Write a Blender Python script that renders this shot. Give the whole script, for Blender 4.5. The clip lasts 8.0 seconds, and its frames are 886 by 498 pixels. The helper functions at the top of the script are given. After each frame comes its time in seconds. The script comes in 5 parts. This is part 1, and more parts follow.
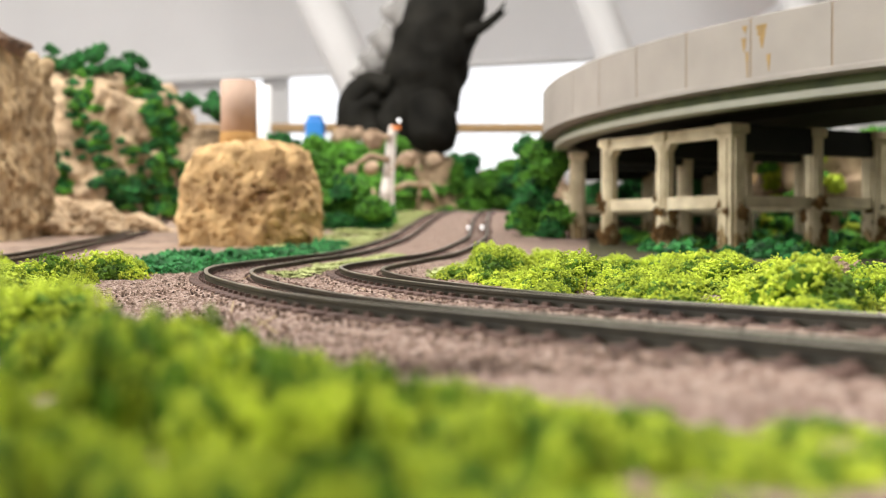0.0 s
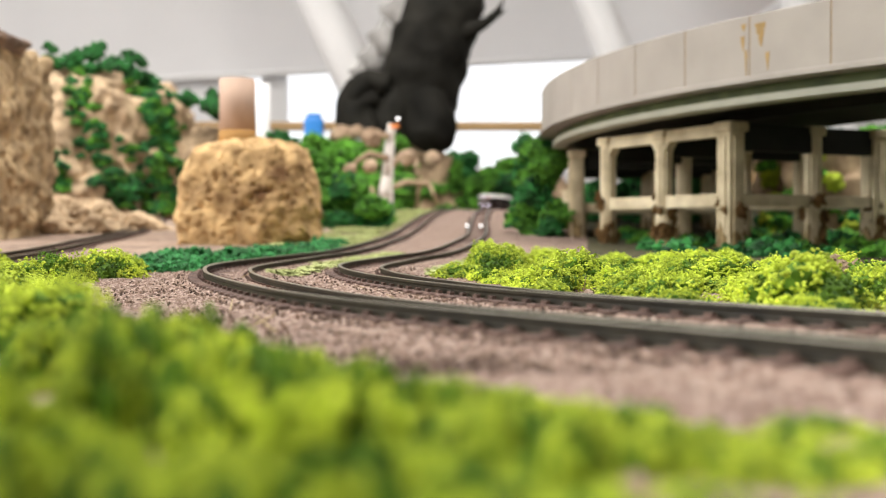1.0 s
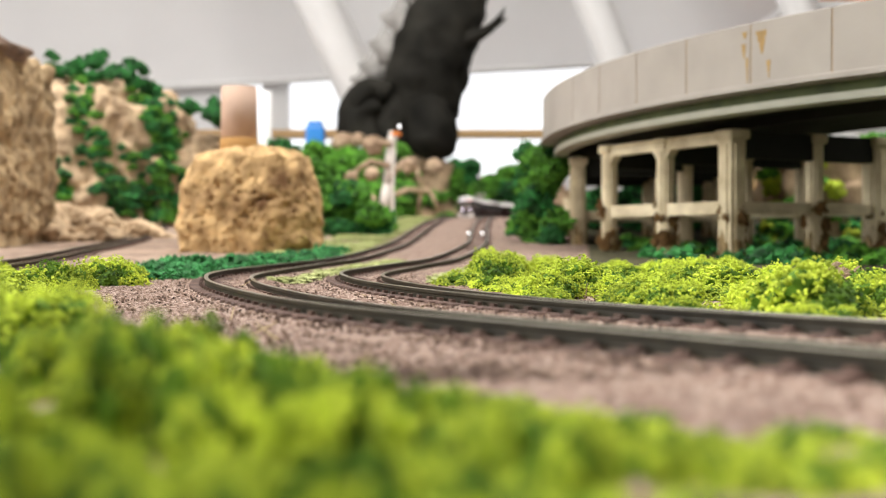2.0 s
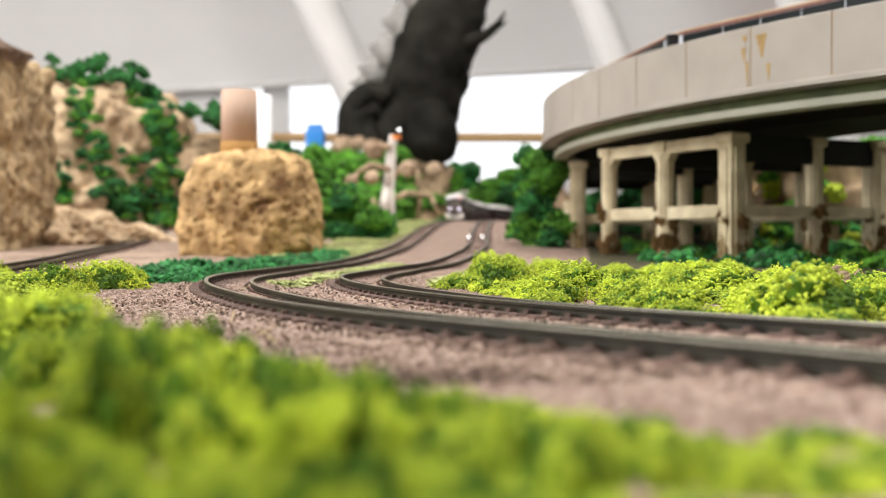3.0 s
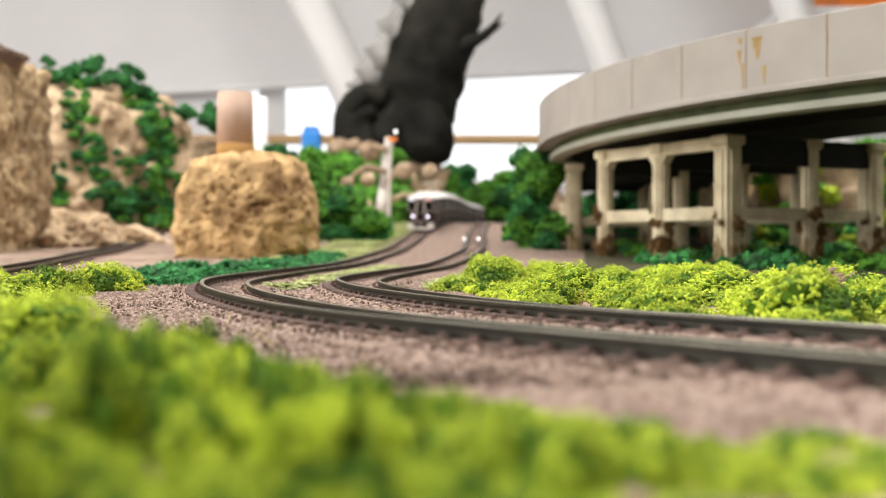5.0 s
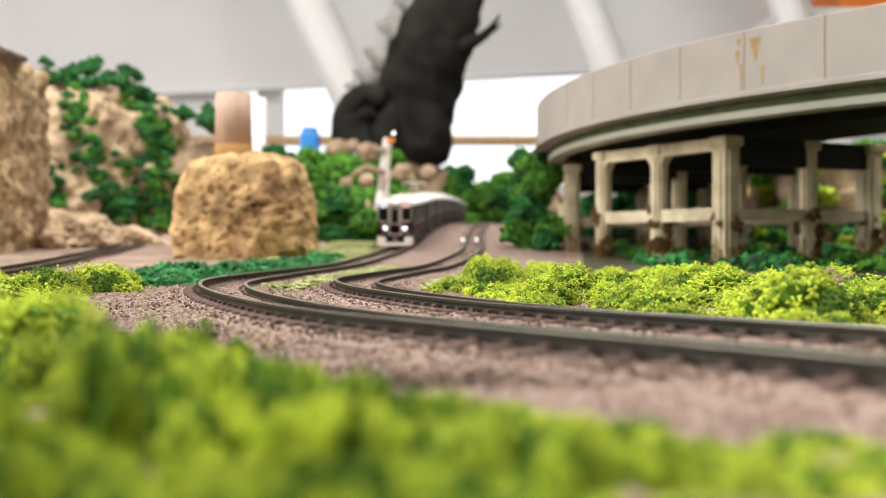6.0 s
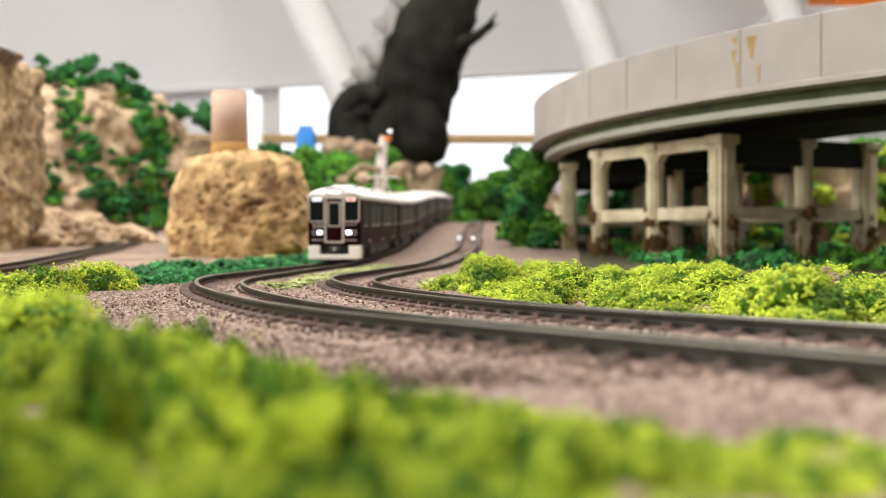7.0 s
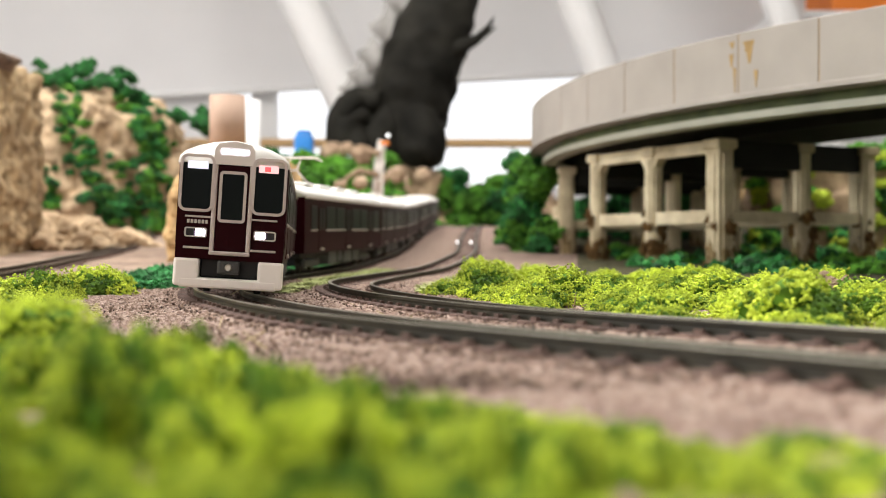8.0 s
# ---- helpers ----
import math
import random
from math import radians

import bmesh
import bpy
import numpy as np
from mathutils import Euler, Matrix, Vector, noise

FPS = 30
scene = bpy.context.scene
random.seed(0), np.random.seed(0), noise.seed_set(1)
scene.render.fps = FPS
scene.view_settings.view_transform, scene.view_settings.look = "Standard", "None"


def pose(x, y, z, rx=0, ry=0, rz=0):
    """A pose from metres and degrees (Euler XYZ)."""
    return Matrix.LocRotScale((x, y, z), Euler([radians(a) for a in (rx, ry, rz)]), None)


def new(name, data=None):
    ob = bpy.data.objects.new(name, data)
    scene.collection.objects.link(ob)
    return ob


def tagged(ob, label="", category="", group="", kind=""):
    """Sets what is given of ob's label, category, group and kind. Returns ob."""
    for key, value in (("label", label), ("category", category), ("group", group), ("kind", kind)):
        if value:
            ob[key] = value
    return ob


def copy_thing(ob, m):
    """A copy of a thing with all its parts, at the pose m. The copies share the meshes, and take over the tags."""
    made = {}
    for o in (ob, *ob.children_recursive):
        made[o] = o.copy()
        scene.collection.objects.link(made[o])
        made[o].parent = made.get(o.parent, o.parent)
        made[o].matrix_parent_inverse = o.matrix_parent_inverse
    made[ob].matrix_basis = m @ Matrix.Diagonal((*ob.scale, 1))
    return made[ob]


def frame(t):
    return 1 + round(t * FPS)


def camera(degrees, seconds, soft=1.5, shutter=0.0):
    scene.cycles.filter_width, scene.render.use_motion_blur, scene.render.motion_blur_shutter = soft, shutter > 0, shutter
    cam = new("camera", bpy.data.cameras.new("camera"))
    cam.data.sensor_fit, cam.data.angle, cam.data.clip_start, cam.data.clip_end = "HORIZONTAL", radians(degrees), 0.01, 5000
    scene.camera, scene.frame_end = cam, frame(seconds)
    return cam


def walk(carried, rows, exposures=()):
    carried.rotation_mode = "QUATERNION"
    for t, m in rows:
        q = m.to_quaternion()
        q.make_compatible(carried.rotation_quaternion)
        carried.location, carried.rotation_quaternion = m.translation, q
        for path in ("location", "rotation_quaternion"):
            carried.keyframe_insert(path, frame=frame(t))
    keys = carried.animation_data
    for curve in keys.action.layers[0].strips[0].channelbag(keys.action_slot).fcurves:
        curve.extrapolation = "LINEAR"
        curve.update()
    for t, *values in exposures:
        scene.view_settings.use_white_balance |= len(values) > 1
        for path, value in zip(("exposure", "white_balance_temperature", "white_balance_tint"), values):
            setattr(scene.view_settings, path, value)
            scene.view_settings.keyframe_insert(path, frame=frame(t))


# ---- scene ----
from mathutils.bvhtree import BVHTree

# ---- camera ----
# A small model railway in 1:150; lengths in the tables below are millimetres (MM).
MM = 0.001
cam = camera(43.6, 8.0, soft=1.0)
EYE_Z = 8.0 * MM
cam.data.dof.use_dof = True
cam.data.dof.focus_distance = 0.2
cam.data.dof.aperture_fstop = 33.0
DEG = 180 / math.pi / 1960.0


def held(dx, dy):
    """The camera rests on the layout and only sways: the sway to the left and upwards."""
    return pose(0, 0, EYE_Z, 90 - 0.468 + dy * DEG, 0, dx * DEG)


walk(cam, [(0.0, held(2, -15)), (0.5, held(1, -16.5)), (1.0, held(0, -18)), (1.5, held(1, -11.5)), (2.2, held(2.6, -2.5)),
           (3.0, held(2.5, 1.5)), (3.5, held(0, 0)), (4.0, held(-1.5, -2.5)), (4.5, held(-3, 1.5)), (5.2, held(-5, 6)),
           (6.0, held(-7.5, 7)), (6.5, held(-11, 3)), (7.0, held(-14, 4)), (7.5, held(-16.5, 7)), (8.0, held(-17.5, 11.5))])

# ---- world and light ----
world = bpy.data.worlds.new("world")
scene.world = world
world.use_nodes = True
wn = world.node_tree.nodes
sky = wn.new("ShaderNodeTexSky")
sky.sky_type = "NISHITA"
sky.sun_disc = False
sky.sun_elevation = radians(50)
world.node_tree.links.new(sky.outputs[0], wn["Background"].inputs[0])
wn["Background"].inputs[1].default_value = 0.1
scene.view_settings.exposure = 0.0
LAMPS = [(-0.85, 0.15), (0.65, 0.15), (-0.1, 0.75)]
LAMP_WATTS = 18.0
DAY_WATTS = 70.0
CEILING_Z = 1.65
for lx, ly in LAMPS:
    lamp = bpy.data.lights.new("ceiling_lamp", "AREA")
    lamp.shape, lamp.size, lamp.size_y = "RECTANGLE", 1.15, 0.28
    lamp.energy = LAMP_WATTS
    lamp.color = (1.0, 0.98, 0.95)
    ob = new("ceiling_lamp", lamp)
    ob.matrix_world = pose(lx, ly, CEILING_Z - 0.09)
# daylight through the tall window in the west wall
DAY_WINDOW = (-1.3, 0.7, 0.02, 1.27)
day = bpy.data.lights.new("window_daylight", "AREA")
day.shape, day.size, day.size_y = "RECTANGLE", 1.95, 1.2
day.energy = DAY_WATTS
day.color = (1.0, 0.985, 0.96)
ob = new("window_daylight", day)
ob.matrix_world = pose(-3.03, -0.3, 0.645, 90, 0, -90)

# ---- materials ----


def mat(name, base, rough=0.6, metal=0.0, vary=0.25, scale=200.0, bump=0.0, bump_scale=None, second=None, emission=None, strength=0.0, coat=0.0, spec=0.5, objvar=0.0, islandvar=0.0):
    """Two-scale colour variation, fine bump, optional glow."""
    m = bpy.data.materials.new(name)
    m.use_nodes = True
    nt = m.node_tree
    n, l = nt.nodes, nt.links
    b = n["Principled BSDF"]
    b.inputs["Roughness"].default_value = rough
    b.inputs["Metallic"].default_value = metal
    b.inputs["Coat Weight"].default_value = coat
    b.inputs["Specular IOR Level"].default_value = spec
    tc = n.new("ShaderNodeTexCoord")
    geo = n.new("ShaderNodeNewGeometry")
    n1, n2 = n.new("ShaderNodeTexNoise"), n.new("ShaderNodeTexNoise")
    for node, k in ((n1, 1.0), (n2, 0.17)):
        node.inputs["Scale"].default_value = scale * k
        node.inputs["Detail"].default_value = 6
        l.new(geo.outputs["Position"] if objvar < 0 else tc.outputs["Object"], node.inputs["Vector"])
    add = n.new("ShaderNodeMath")
    add.operation = "ADD"
    l.new(n1.outputs["Fac"], add.inputs[0])
    l.new(n2.outputs["Fac"], add.inputs[1])
    last = add.outputs[0]
    for amount, source in ((objvar, "object"), (islandvar, "island")):
        if amount <= 0:
            continue
        src = n.new("ShaderNodeObjectInfo").outputs["Random"] if source == "object" else geo.outputs["Random Per Island"]
        mul = n.new("ShaderNodeMath")
        mul.operation = "MULTIPLY_ADD"
        l.new(src, mul.inputs[0])
        mul.inputs[1].default_value = amount
        l.new(last, mul.inputs[2])
        sub = n.new("ShaderNodeMath")
        sub.operation = "SUBTRACT"
        l.new(mul.outputs[0], sub.inputs[0])
        sub.inputs[1].default_value = amount / 2
        last = sub.outputs[0]
    half = n.new("ShaderNodeMapRange")
    half.inputs["From Min"].default_value, half.inputs["From Max"].default_value = 0.65, 1.35
    l.new(last, half.inputs["Value"])
    ramp = n.new("ShaderNodeValToRGB")
    l.new(half.outputs[0], ramp.inputs[0])
    lo = [c * (1 - vary) for c in base]
    hi = list(second) if second else [min(1, c * (1 + vary)) for c in base]
    ramp.color_ramp.elements[0].color = (*lo, 1)
    ramp.color_ramp.elements[1].color = (*hi, 1)
    l.new(ramp.outputs[0], b.inputs["Base Color"])
    if bump:
        n3 = n.new("ShaderNodeTexNoise")
        n3.inputs["Scale"].default_value = bump_scale or scale * 3
        n3.inputs["Detail"].default_value = 8
        l.new(tc.outputs["Object"], n3.inputs["Vector"])
        bp = n.new("ShaderNodeBump")
        bp.inputs["Strength"].default_value = bump
        bp.inputs["Distance"].default_value = 0.6 * MM
        l.new(n3.outputs["Fac"], bp.inputs["Height"])
        l.new(bp.outputs[0], b.inputs["Normal"])
    if emission:
        b.inputs["Emission Color"].default_value = (*emission, 1)
        b.inputs["Emission Strength"].default_value = strength
    return m


M_BALLAST = mat("ballast", (0.20, 0.13, 0.11), 0.95, vary=0.55, scale=900, bump=0.8, bump_scale=2200, second=(0.52, 0.38, 0.33))
M_RAIL = mat("rail_side", (0.018, 0.015, 0.008), 0.55, vary=0.3, scale=300, second=(0.045, 0.038, 0.022), spec=0.25, bump=0.1)
M_RAILHEAD = mat("rail_head", (0.24, 0.225, 0.175), 0.34, metal=0.8, vary=0.3, scale=120, second=(0.42, 0.40, 0.33))
# near black: the shade below the viaduct deck put into the colour
M_DECK_SHADE = mat("deck_shade_black", (0.016, 0.016, 0.012), 0.7, vary=0.3, scale=100, spec=0.2)
M_TIE = mat("brown_plastic", (0.11, 0.065, 0.05), 0.8, vary=0.35, scale=500, objvar=0.5)
M_CONCRETE = mat("painted_concrete", (0.33, 0.30, 0.265), 0.75, vary=0.12, scale=60, bump=0.12, bump_scale=900)
M_CONCRETE_DARK = mat("weathered_cream_concrete", (0.56, 0.43, 0.23), 0.8, vary=0.35, scale=90, bump=0.15, bump_scale=900, second=(0.92, 0.82, 0.58))
M_RUST = mat("rust_stain", (0.34, 0.225, 0.09), 0.85, vary=0.25, scale=300)
M_CRUST = mat("rusty_crust", (0.17, 0.10, 0.035), 0.9, vary=0.5, scale=260, bump=0.6, second=(0.46, 0.34, 0.16))
M_SEAM = mat("brown_seam", (0.30, 0.215, 0.13), 0.85, vary=0.2, scale=300)
M_GIRDER = mat("grey_girder", (0.40, 0.40, 0.32), 0.6, vary=0.15, scale=90, bump=0.1)
# shadow of the girder recess as colour, with a green tint
M_WEB_SHADE = mat("green_web_shade", (0.035, 0.05, 0.014), 0.8, vary=0.4, scale=120, second=(0.09, 0.11, 0.035))
M_CORK = mat("cork_rock", (0.30, 0.135, 0.04), 0.9, vary=0.6, scale=130, bump=0.9, bump_scale=500, second=(0.86, 0.58, 0.27))
M_CLIFF = mat("plaster_rock", (0.29, 0.17, 0.08), 0.9, vary=0.6, scale=110, bump=0.9, bump_scale=400, second=(0.72, 0.53, 0.335))
M_SAND = mat("sandy_rock", (0.34, 0.195, 0.085), 0.9, vary=0.65, scale=120, bump=0.9, bump_scale=380, second=(0.78, 0.575, 0.33))
M_DIRT = mat("pale_dirt", (0.20, 0.13, 0.09), 0.95, vary=0.45, scale=150, bump=0.6, second=(0.43, 0.31, 0.235))
M_MOSS = mat("light_green_foam", (0.29, 0.47, 0.012), 0.85, vary=0.62, scale=2.6, islandvar=0.22, objvar=0.25, second=(0.80, 0.93, 0.08))
# for dark green clumps, and for shaded gaps painted among the light ones
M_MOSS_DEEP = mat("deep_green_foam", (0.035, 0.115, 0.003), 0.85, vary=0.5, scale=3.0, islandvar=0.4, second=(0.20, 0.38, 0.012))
M_MOSS_MID = mat("mid_green_foam", (0.03, 0.13, 0.006), 0.85, vary=0.5, scale=160, islandvar=0.7, second=(0.13, 0.38, 0.028))
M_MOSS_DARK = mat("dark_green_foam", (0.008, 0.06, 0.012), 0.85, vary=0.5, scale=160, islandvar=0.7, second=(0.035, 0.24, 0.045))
M_STATUE = mat("black_vinyl", (0.0035, 0.0035, 0.0035), 0.7, vary=0.85, scale=16, bump=0.7, bump_scale=130, second=(0.034, 0.032, 0.026), spec=0.06)
M_FIN = mat("grey_fins", (0.16, 0.155, 0.14), 0.7, vary=0.4, scale=30, second=(0.42, 0.40, 0.38))
M_WALL = mat("white_wall", (0.78, 0.77, 0.77), 0.8, vary=0.03, scale=6, bump=0.05)
M_WHITE = mat("white_paint", (0.8, 0.79, 0.78), 0.5, vary=0.04, scale=10)
M_WOOD = mat("pale_wood", (0.42, 0.27, 0.12), 0.55, vary=0.2, scale=30)
M_FLOOR = mat("floor_covering", (0.14, 0.12, 0.10), 0.7, vary=0.15, scale=12)
M_WHITEWOOD = mat("bleached_wood", (0.72, 0.66, 0.60), 0.8, vary=0.12, scale=120, bump=0.3)
M_STRAW = mat("dry_straw", (0.5, 0.4, 0.2), 0.8, vary=0.2, scale=300)
M_TURF = mat("turf_foam", (0.02, 0.12, 0.03), 0.85, vary=0.5, scale=200, islandvar=0.6, second=(0.05, 0.32, 0.08))
M_BOULDER = mat("tan_boulder", (0.30, 0.18, 0.10), 0.9, vary=0.5, scale=60, bump=0.6, second=(0.55, 0.40, 0.27))
# darker green on the bush cores: shadow between the crumbs, painted in
M_CORE_SHADE = mat("core_shade_green", (0.08, 0.17, 0.005), 0.9, vary=0.4, scale=4)
# ground darkened by colour to keep the space below the viaduct dim
M_SHADE_GROUND = mat("shade_dark_ground", (0.035, 0.032, 0.014), 0.95, vary=0.4, scale=300, bump=0.8, second=(0.09, 0.08, 0.03))
M_CEIL = mat("ceiling_paint", (0.78, 0.77, 0.76), 0.8, vary=0.03, scale=6)
M_PIPE = mat("tan_card", (0.52, 0.36, 0.27), 0.8, vary=0.12, scale=60)
M_PIPE_LOW = mat("ochre_band", (0.42, 0.22, 0.06), 0.8, vary=0.2, scale=60)
M_BLUE = mat("blue_plastic", (0.03, 0.22, 0.62), 0.4, vary=0.1, scale=40)
M_ORANGE = mat("orange_card", (0.75, 0.2, 0.02), 0.6, vary=0.1, scale=20)
M_MAROON = mat("maroon_gloss", (0.020, 0.002, 0.0035), 0.42, vary=0.15, scale=80, spec=0.05)
M_SILVER = mat("silver_trim", (0.60, 0.55, 0.50), 0.3, metal=0.85, vary=0.08, scale=120)
M_TAUPE = mat("taupe_metal", (0.54, 0.46, 0.42), 0.35, metal=0.3, vary=0.08, scale=120)
M_HOOD = mat("pale_taupe_paint", (0.68, 0.61, 0.56), 0.4, vary=0.08, scale=120)
M_ROOF = mat("ivory_roof", (0.86, 0.84, 0.80), 0.5, vary=0.05, scale=80)
M_SKIRT = mat("ivory_skirt", (0.84, 0.77, 0.70), 0.45, vary=0.05, scale=80)
M_WINDOW = mat("dark_glazing", (0.006, 0.009, 0.009), 0.3, vary=0.2, scale=50, spec=0.1)
M_UNDER = mat("underfloor_grey", (0.045, 0.045, 0.042), 0.6, vary=0.4, scale=200, second=(0.10, 0.10, 0.09))
M_BLACK = mat("black_plastic", (0.01, 0.009, 0.009), 0.6, vary=0.2, scale=100)
M_HEADLIGHT = mat("lit_headlight", (0.9, 0.9, 0.9), 0.3, vary=0.02, emission=(0.80, 0.74, 1.0), strength=5.0)
M_TOPLIGHT = mat("lit_top_sign", (0.9, 0.9, 0.9), 0.3, vary=0.02, emission=(0.9, 0.85, 1.0), strength=1.3)
M_REDSIGN = mat("lit_red_sign", (0.8, 0.1, 0.1), 0.4, vary=0.02, emission=(0.9, 0.1, 0.12), strength=0.8)
M_PINKSIGN = mat("lit_pink_sign", (0.8, 0.5, 0.5), 0.4, vary=0.02, emission=(1.0, 0.62, 0.62), strength=0.8)
M_WHITESIGN = mat("lit_white_sign", (0.8, 0.8, 0.85), 0.4, vary=0.02, emission=(0.75, 0.76, 0.95), strength=0.85)
M_BROWNCAR = mat("tan_roof", (0.30, 0.21, 0.13), 0.55, vary=0.2, scale=80)
M_REDLINE = mat("red_brown_paint", (0.13, 0.035, 0.018), 0.5, vary=0.15, scale=80)
M_GREYCAR = mat("pale_grey_stripe", (0.50, 0.54, 0.60), 0.35, vary=0.06, scale=80)
M_LICHEN = mat("rusty_lichen", (0.10, 0.05, 0.015), 0.95, vary=0.5, scale=300, islandvar=0.5, second=(0.24, 0.13, 0.04))
M_FLOCK = mat("pale_flock", (0.26, 0.30, 0.08), 0.95, vary=0.4, scale=300, islandvar=0.5, second=(0.52, 0.56, 0.24))
# glow of the signal lens, and of the made-up glints on the rails
M_MARK = mat("white_point_glow", (1, 1, 1), 0.4, vary=0.0, emission=(1, 1, 1), strength=3.0)
M_GLOW = mat("daylight", (1, 1, 1), 1.0, vary=0.0, emission=(0.97, 0.98, 1.0), strength=0.86)
M_DIFFUSER = mat("lamp_diffuser", (0.9, 0.9, 0.9), 0.5, vary=0.0, emission=(1, 0.97, 0.93), strength=3.0)



def gravel_colours(m, scale):
    """Gives a material grains of many browns, one shade a grain, with the joints between them sunk."""
    n, l = m.node_tree.nodes, m.node_tree.links
    b = n["Principled BSDF"]
    tc = n.new("ShaderNodeTexCoord")
    cells = n.new("ShaderNodeTexVoronoi")
    cells.inputs["Scale"].default_value = scale
    l.new(tc.outputs["Object"], cells.inputs["Vector"])
    broad = n.new("ShaderNodeTexNoise")
    broad.inputs["Scale"].default_value = scale * 0.06
    l.new(tc.outputs["Object"], broad.inputs["Vector"])
    grey = n.new("ShaderNodeSeparateColor")
    l.new(cells.outputs["Color"], grey.inputs[0])
    mix = n.new("ShaderNodeMath")
    mix.operation = "MULTIPLY_ADD"
    l.new(broad.outputs["Fac"], mix.inputs[0])
    mix.inputs[1].default_value = 0.22
    l.new(grey.outputs[0], mix.inputs[2])
    ramp = n.new("ShaderNodeValToRGB")
    el = ramp.color_ramp.elements
    el[0].position, el[0].color = 0.05, (0.075, 0.043, 0.032, 1)
    el[1].position, el[1].color = 0.74, (0.30, 0.20, 0.153, 1)
    mid = el.new(0.37)
    mid.color = (0.195, 0.122, 0.091, 1)
    tip = el.new(0.88)
    tip.color = (0.44, 0.335, 0.275, 1)
    l.new(mix.outputs[0], ramp.inputs[0])
    l.new(ramp.outputs[0], b.inputs["Base Color"])
    bp = n.new("ShaderNodeBump")
    bp.invert = True
    bp.inputs["Strength"].default_value = 0.9
    bp.inputs["Distance"].default_value = 0.5 * MM
    l.new(cells.outputs["Distance"], bp.inputs["Height"])
    l.new(bp.outputs[0], b.inputs["Normal"])


gravel_colours(M_BALLAST, 2300.0)
M_GRAIN = mat("gravel_grain", (0.115, 0.07, 0.052), 0.95, vary=0.5, scale=400, islandvar=0.9, second=(0.33, 0.235, 0.18))

# ---- helpers for shapes ----


def obj_from_bm(name, bm, material, smooth=False):
    me = bpy.data.meshes.new(name)
    bm.to_mesh(me)
    bm.free()
    if smooth:
        for p in me.polygons:
            p.use_smooth = True
    for m in (material if isinstance(material, (list, tuple)) else [material]):
        me.materials.append(m)
    return new(name, me)


def part(name, bm, material, parent, label="", smooth=False):
    ob = obj_from_bm(name, bm, material, smooth)
    ob.parent = parent
    if label:
        ob["label"] = label
    return ob


def share(name, me, parent, m=None):
    """One more piece on a mesh that exists already."""
    ob = new(name, me)
    ob.parent = parent
    if m is not None:
        ob.matrix_basis = m
    return ob


def box(sx, sy, sz, cx=0, cy=0, cz=0, bevel=0.0, seg=2, bm=None):
    """A bevelled block, centred at (cx, cy, cz); millimetres."""
    made = bm or bmesh.new()
    r = bmesh.ops.create_cube(made, size=1.0)
    vs = r["verts"]
    for v in vs:
        v.co = Vector(((v.co.x * sx + cx) * MM, (v.co.y * sy + cy) * MM, (v.co.z * sz + cz) * MM))
    if bevel:
        es = list({e for v in vs for e in v.link_edges})
        bmesh.ops.bevel(made, geom=es, offset=bevel * MM, segments=seg, affect="EDGES", profile=0.5)
    return made


def prism(profile, y0, y1, bm=None):
    """A closed profile of (x, z) drawn out from y0 to y1; millimetres."""
    made = bm or bmesh.new()
    a = [made.verts.new((x * MM, y0 * MM, z * MM)) for x, z in profile]
    b = [made.verts.new((x * MM, y1 * MM, z * MM)) for x, z in profile]
    k = len(profile)
    for i in range(k):
        made.faces.new((a[i], a[(i + 1) % k], b[(i + 1) % k], b[i]))
    made.faces.new(a[::-1])
    made.faces.new(b)
    bmesh.ops.recalc_face_normals(made, faces=made.faces[:])
    return made


def rod(p0, p1, r0, r1, n=10, bm=None):
    """A tapered rod between two places; millimetres."""
    made = bm or bmesh.new()
    p0, p1 = Vector(p0) * MM, Vector(p1) * MM
    q = (p1 - p0).to_track_quat("Z", "Y").to_matrix()
    rings = []
    for p, r in ((p0, r0), (p1, r1)):
        rings.append([made.verts.new(p + q @ Vector((math.cos(6.2832 * i / n) * r * MM, math.sin(6.2832 * i / n) * r * MM, 0))) for i in range(n)])
    for i in range(n):
        made.faces.new((rings[0][i], rings[0][(i + 1) % n], rings[1][(i + 1) % n], rings[1][i]))
    made.faces.new(rings[0][::-1])
    made.faces.new(rings[1])
    return made


def lump(rx, ry, rz, sub=4, rough=0.2, freq=0.05, seed=0, cx=0, cy=0, cz=0, flat=-1.0, pits=0.0, bm=None, square=0.0):
    """A rock-like body: a sphere pushed about by noise, flattened below; millimetres. square: 0 round .. 1 boxy."""
    made = bm or bmesh.new()
    vs = bmesh.ops.create_icosphere(made, subdivisions=sub, radius=1.0)["verts"]
    off = Vector((seed * 7.3, seed * 3.1, seed * 5.7))
    for v in vs:
        d = v.co.normalized()
        if square:
            k = max(abs(d.x), abs(d.y), abs(d.z))
            d = d * (1 - square + square / k)
        p = Vector((d.x * rx, d.y * ry, d.z * rz))
        q = p * freq + off
        k = 1 + rough * noise.fractal(q, 1.0, 2.0, 5)
        if pits:
            k -= pits * max(0.0, noise.noise(p * freq * 4 + off) - 0.25)
        p = p * k
        p.z = max(p.z, flat * rz)
        v.co = (p + Vector((cx, cy, cz))) * MM
    return made


def smoothstep(a, b, v):
    t = min(1.0, max(0.0, (v - a) / (b - a)))
    return t * t * (3 - 2 * t)


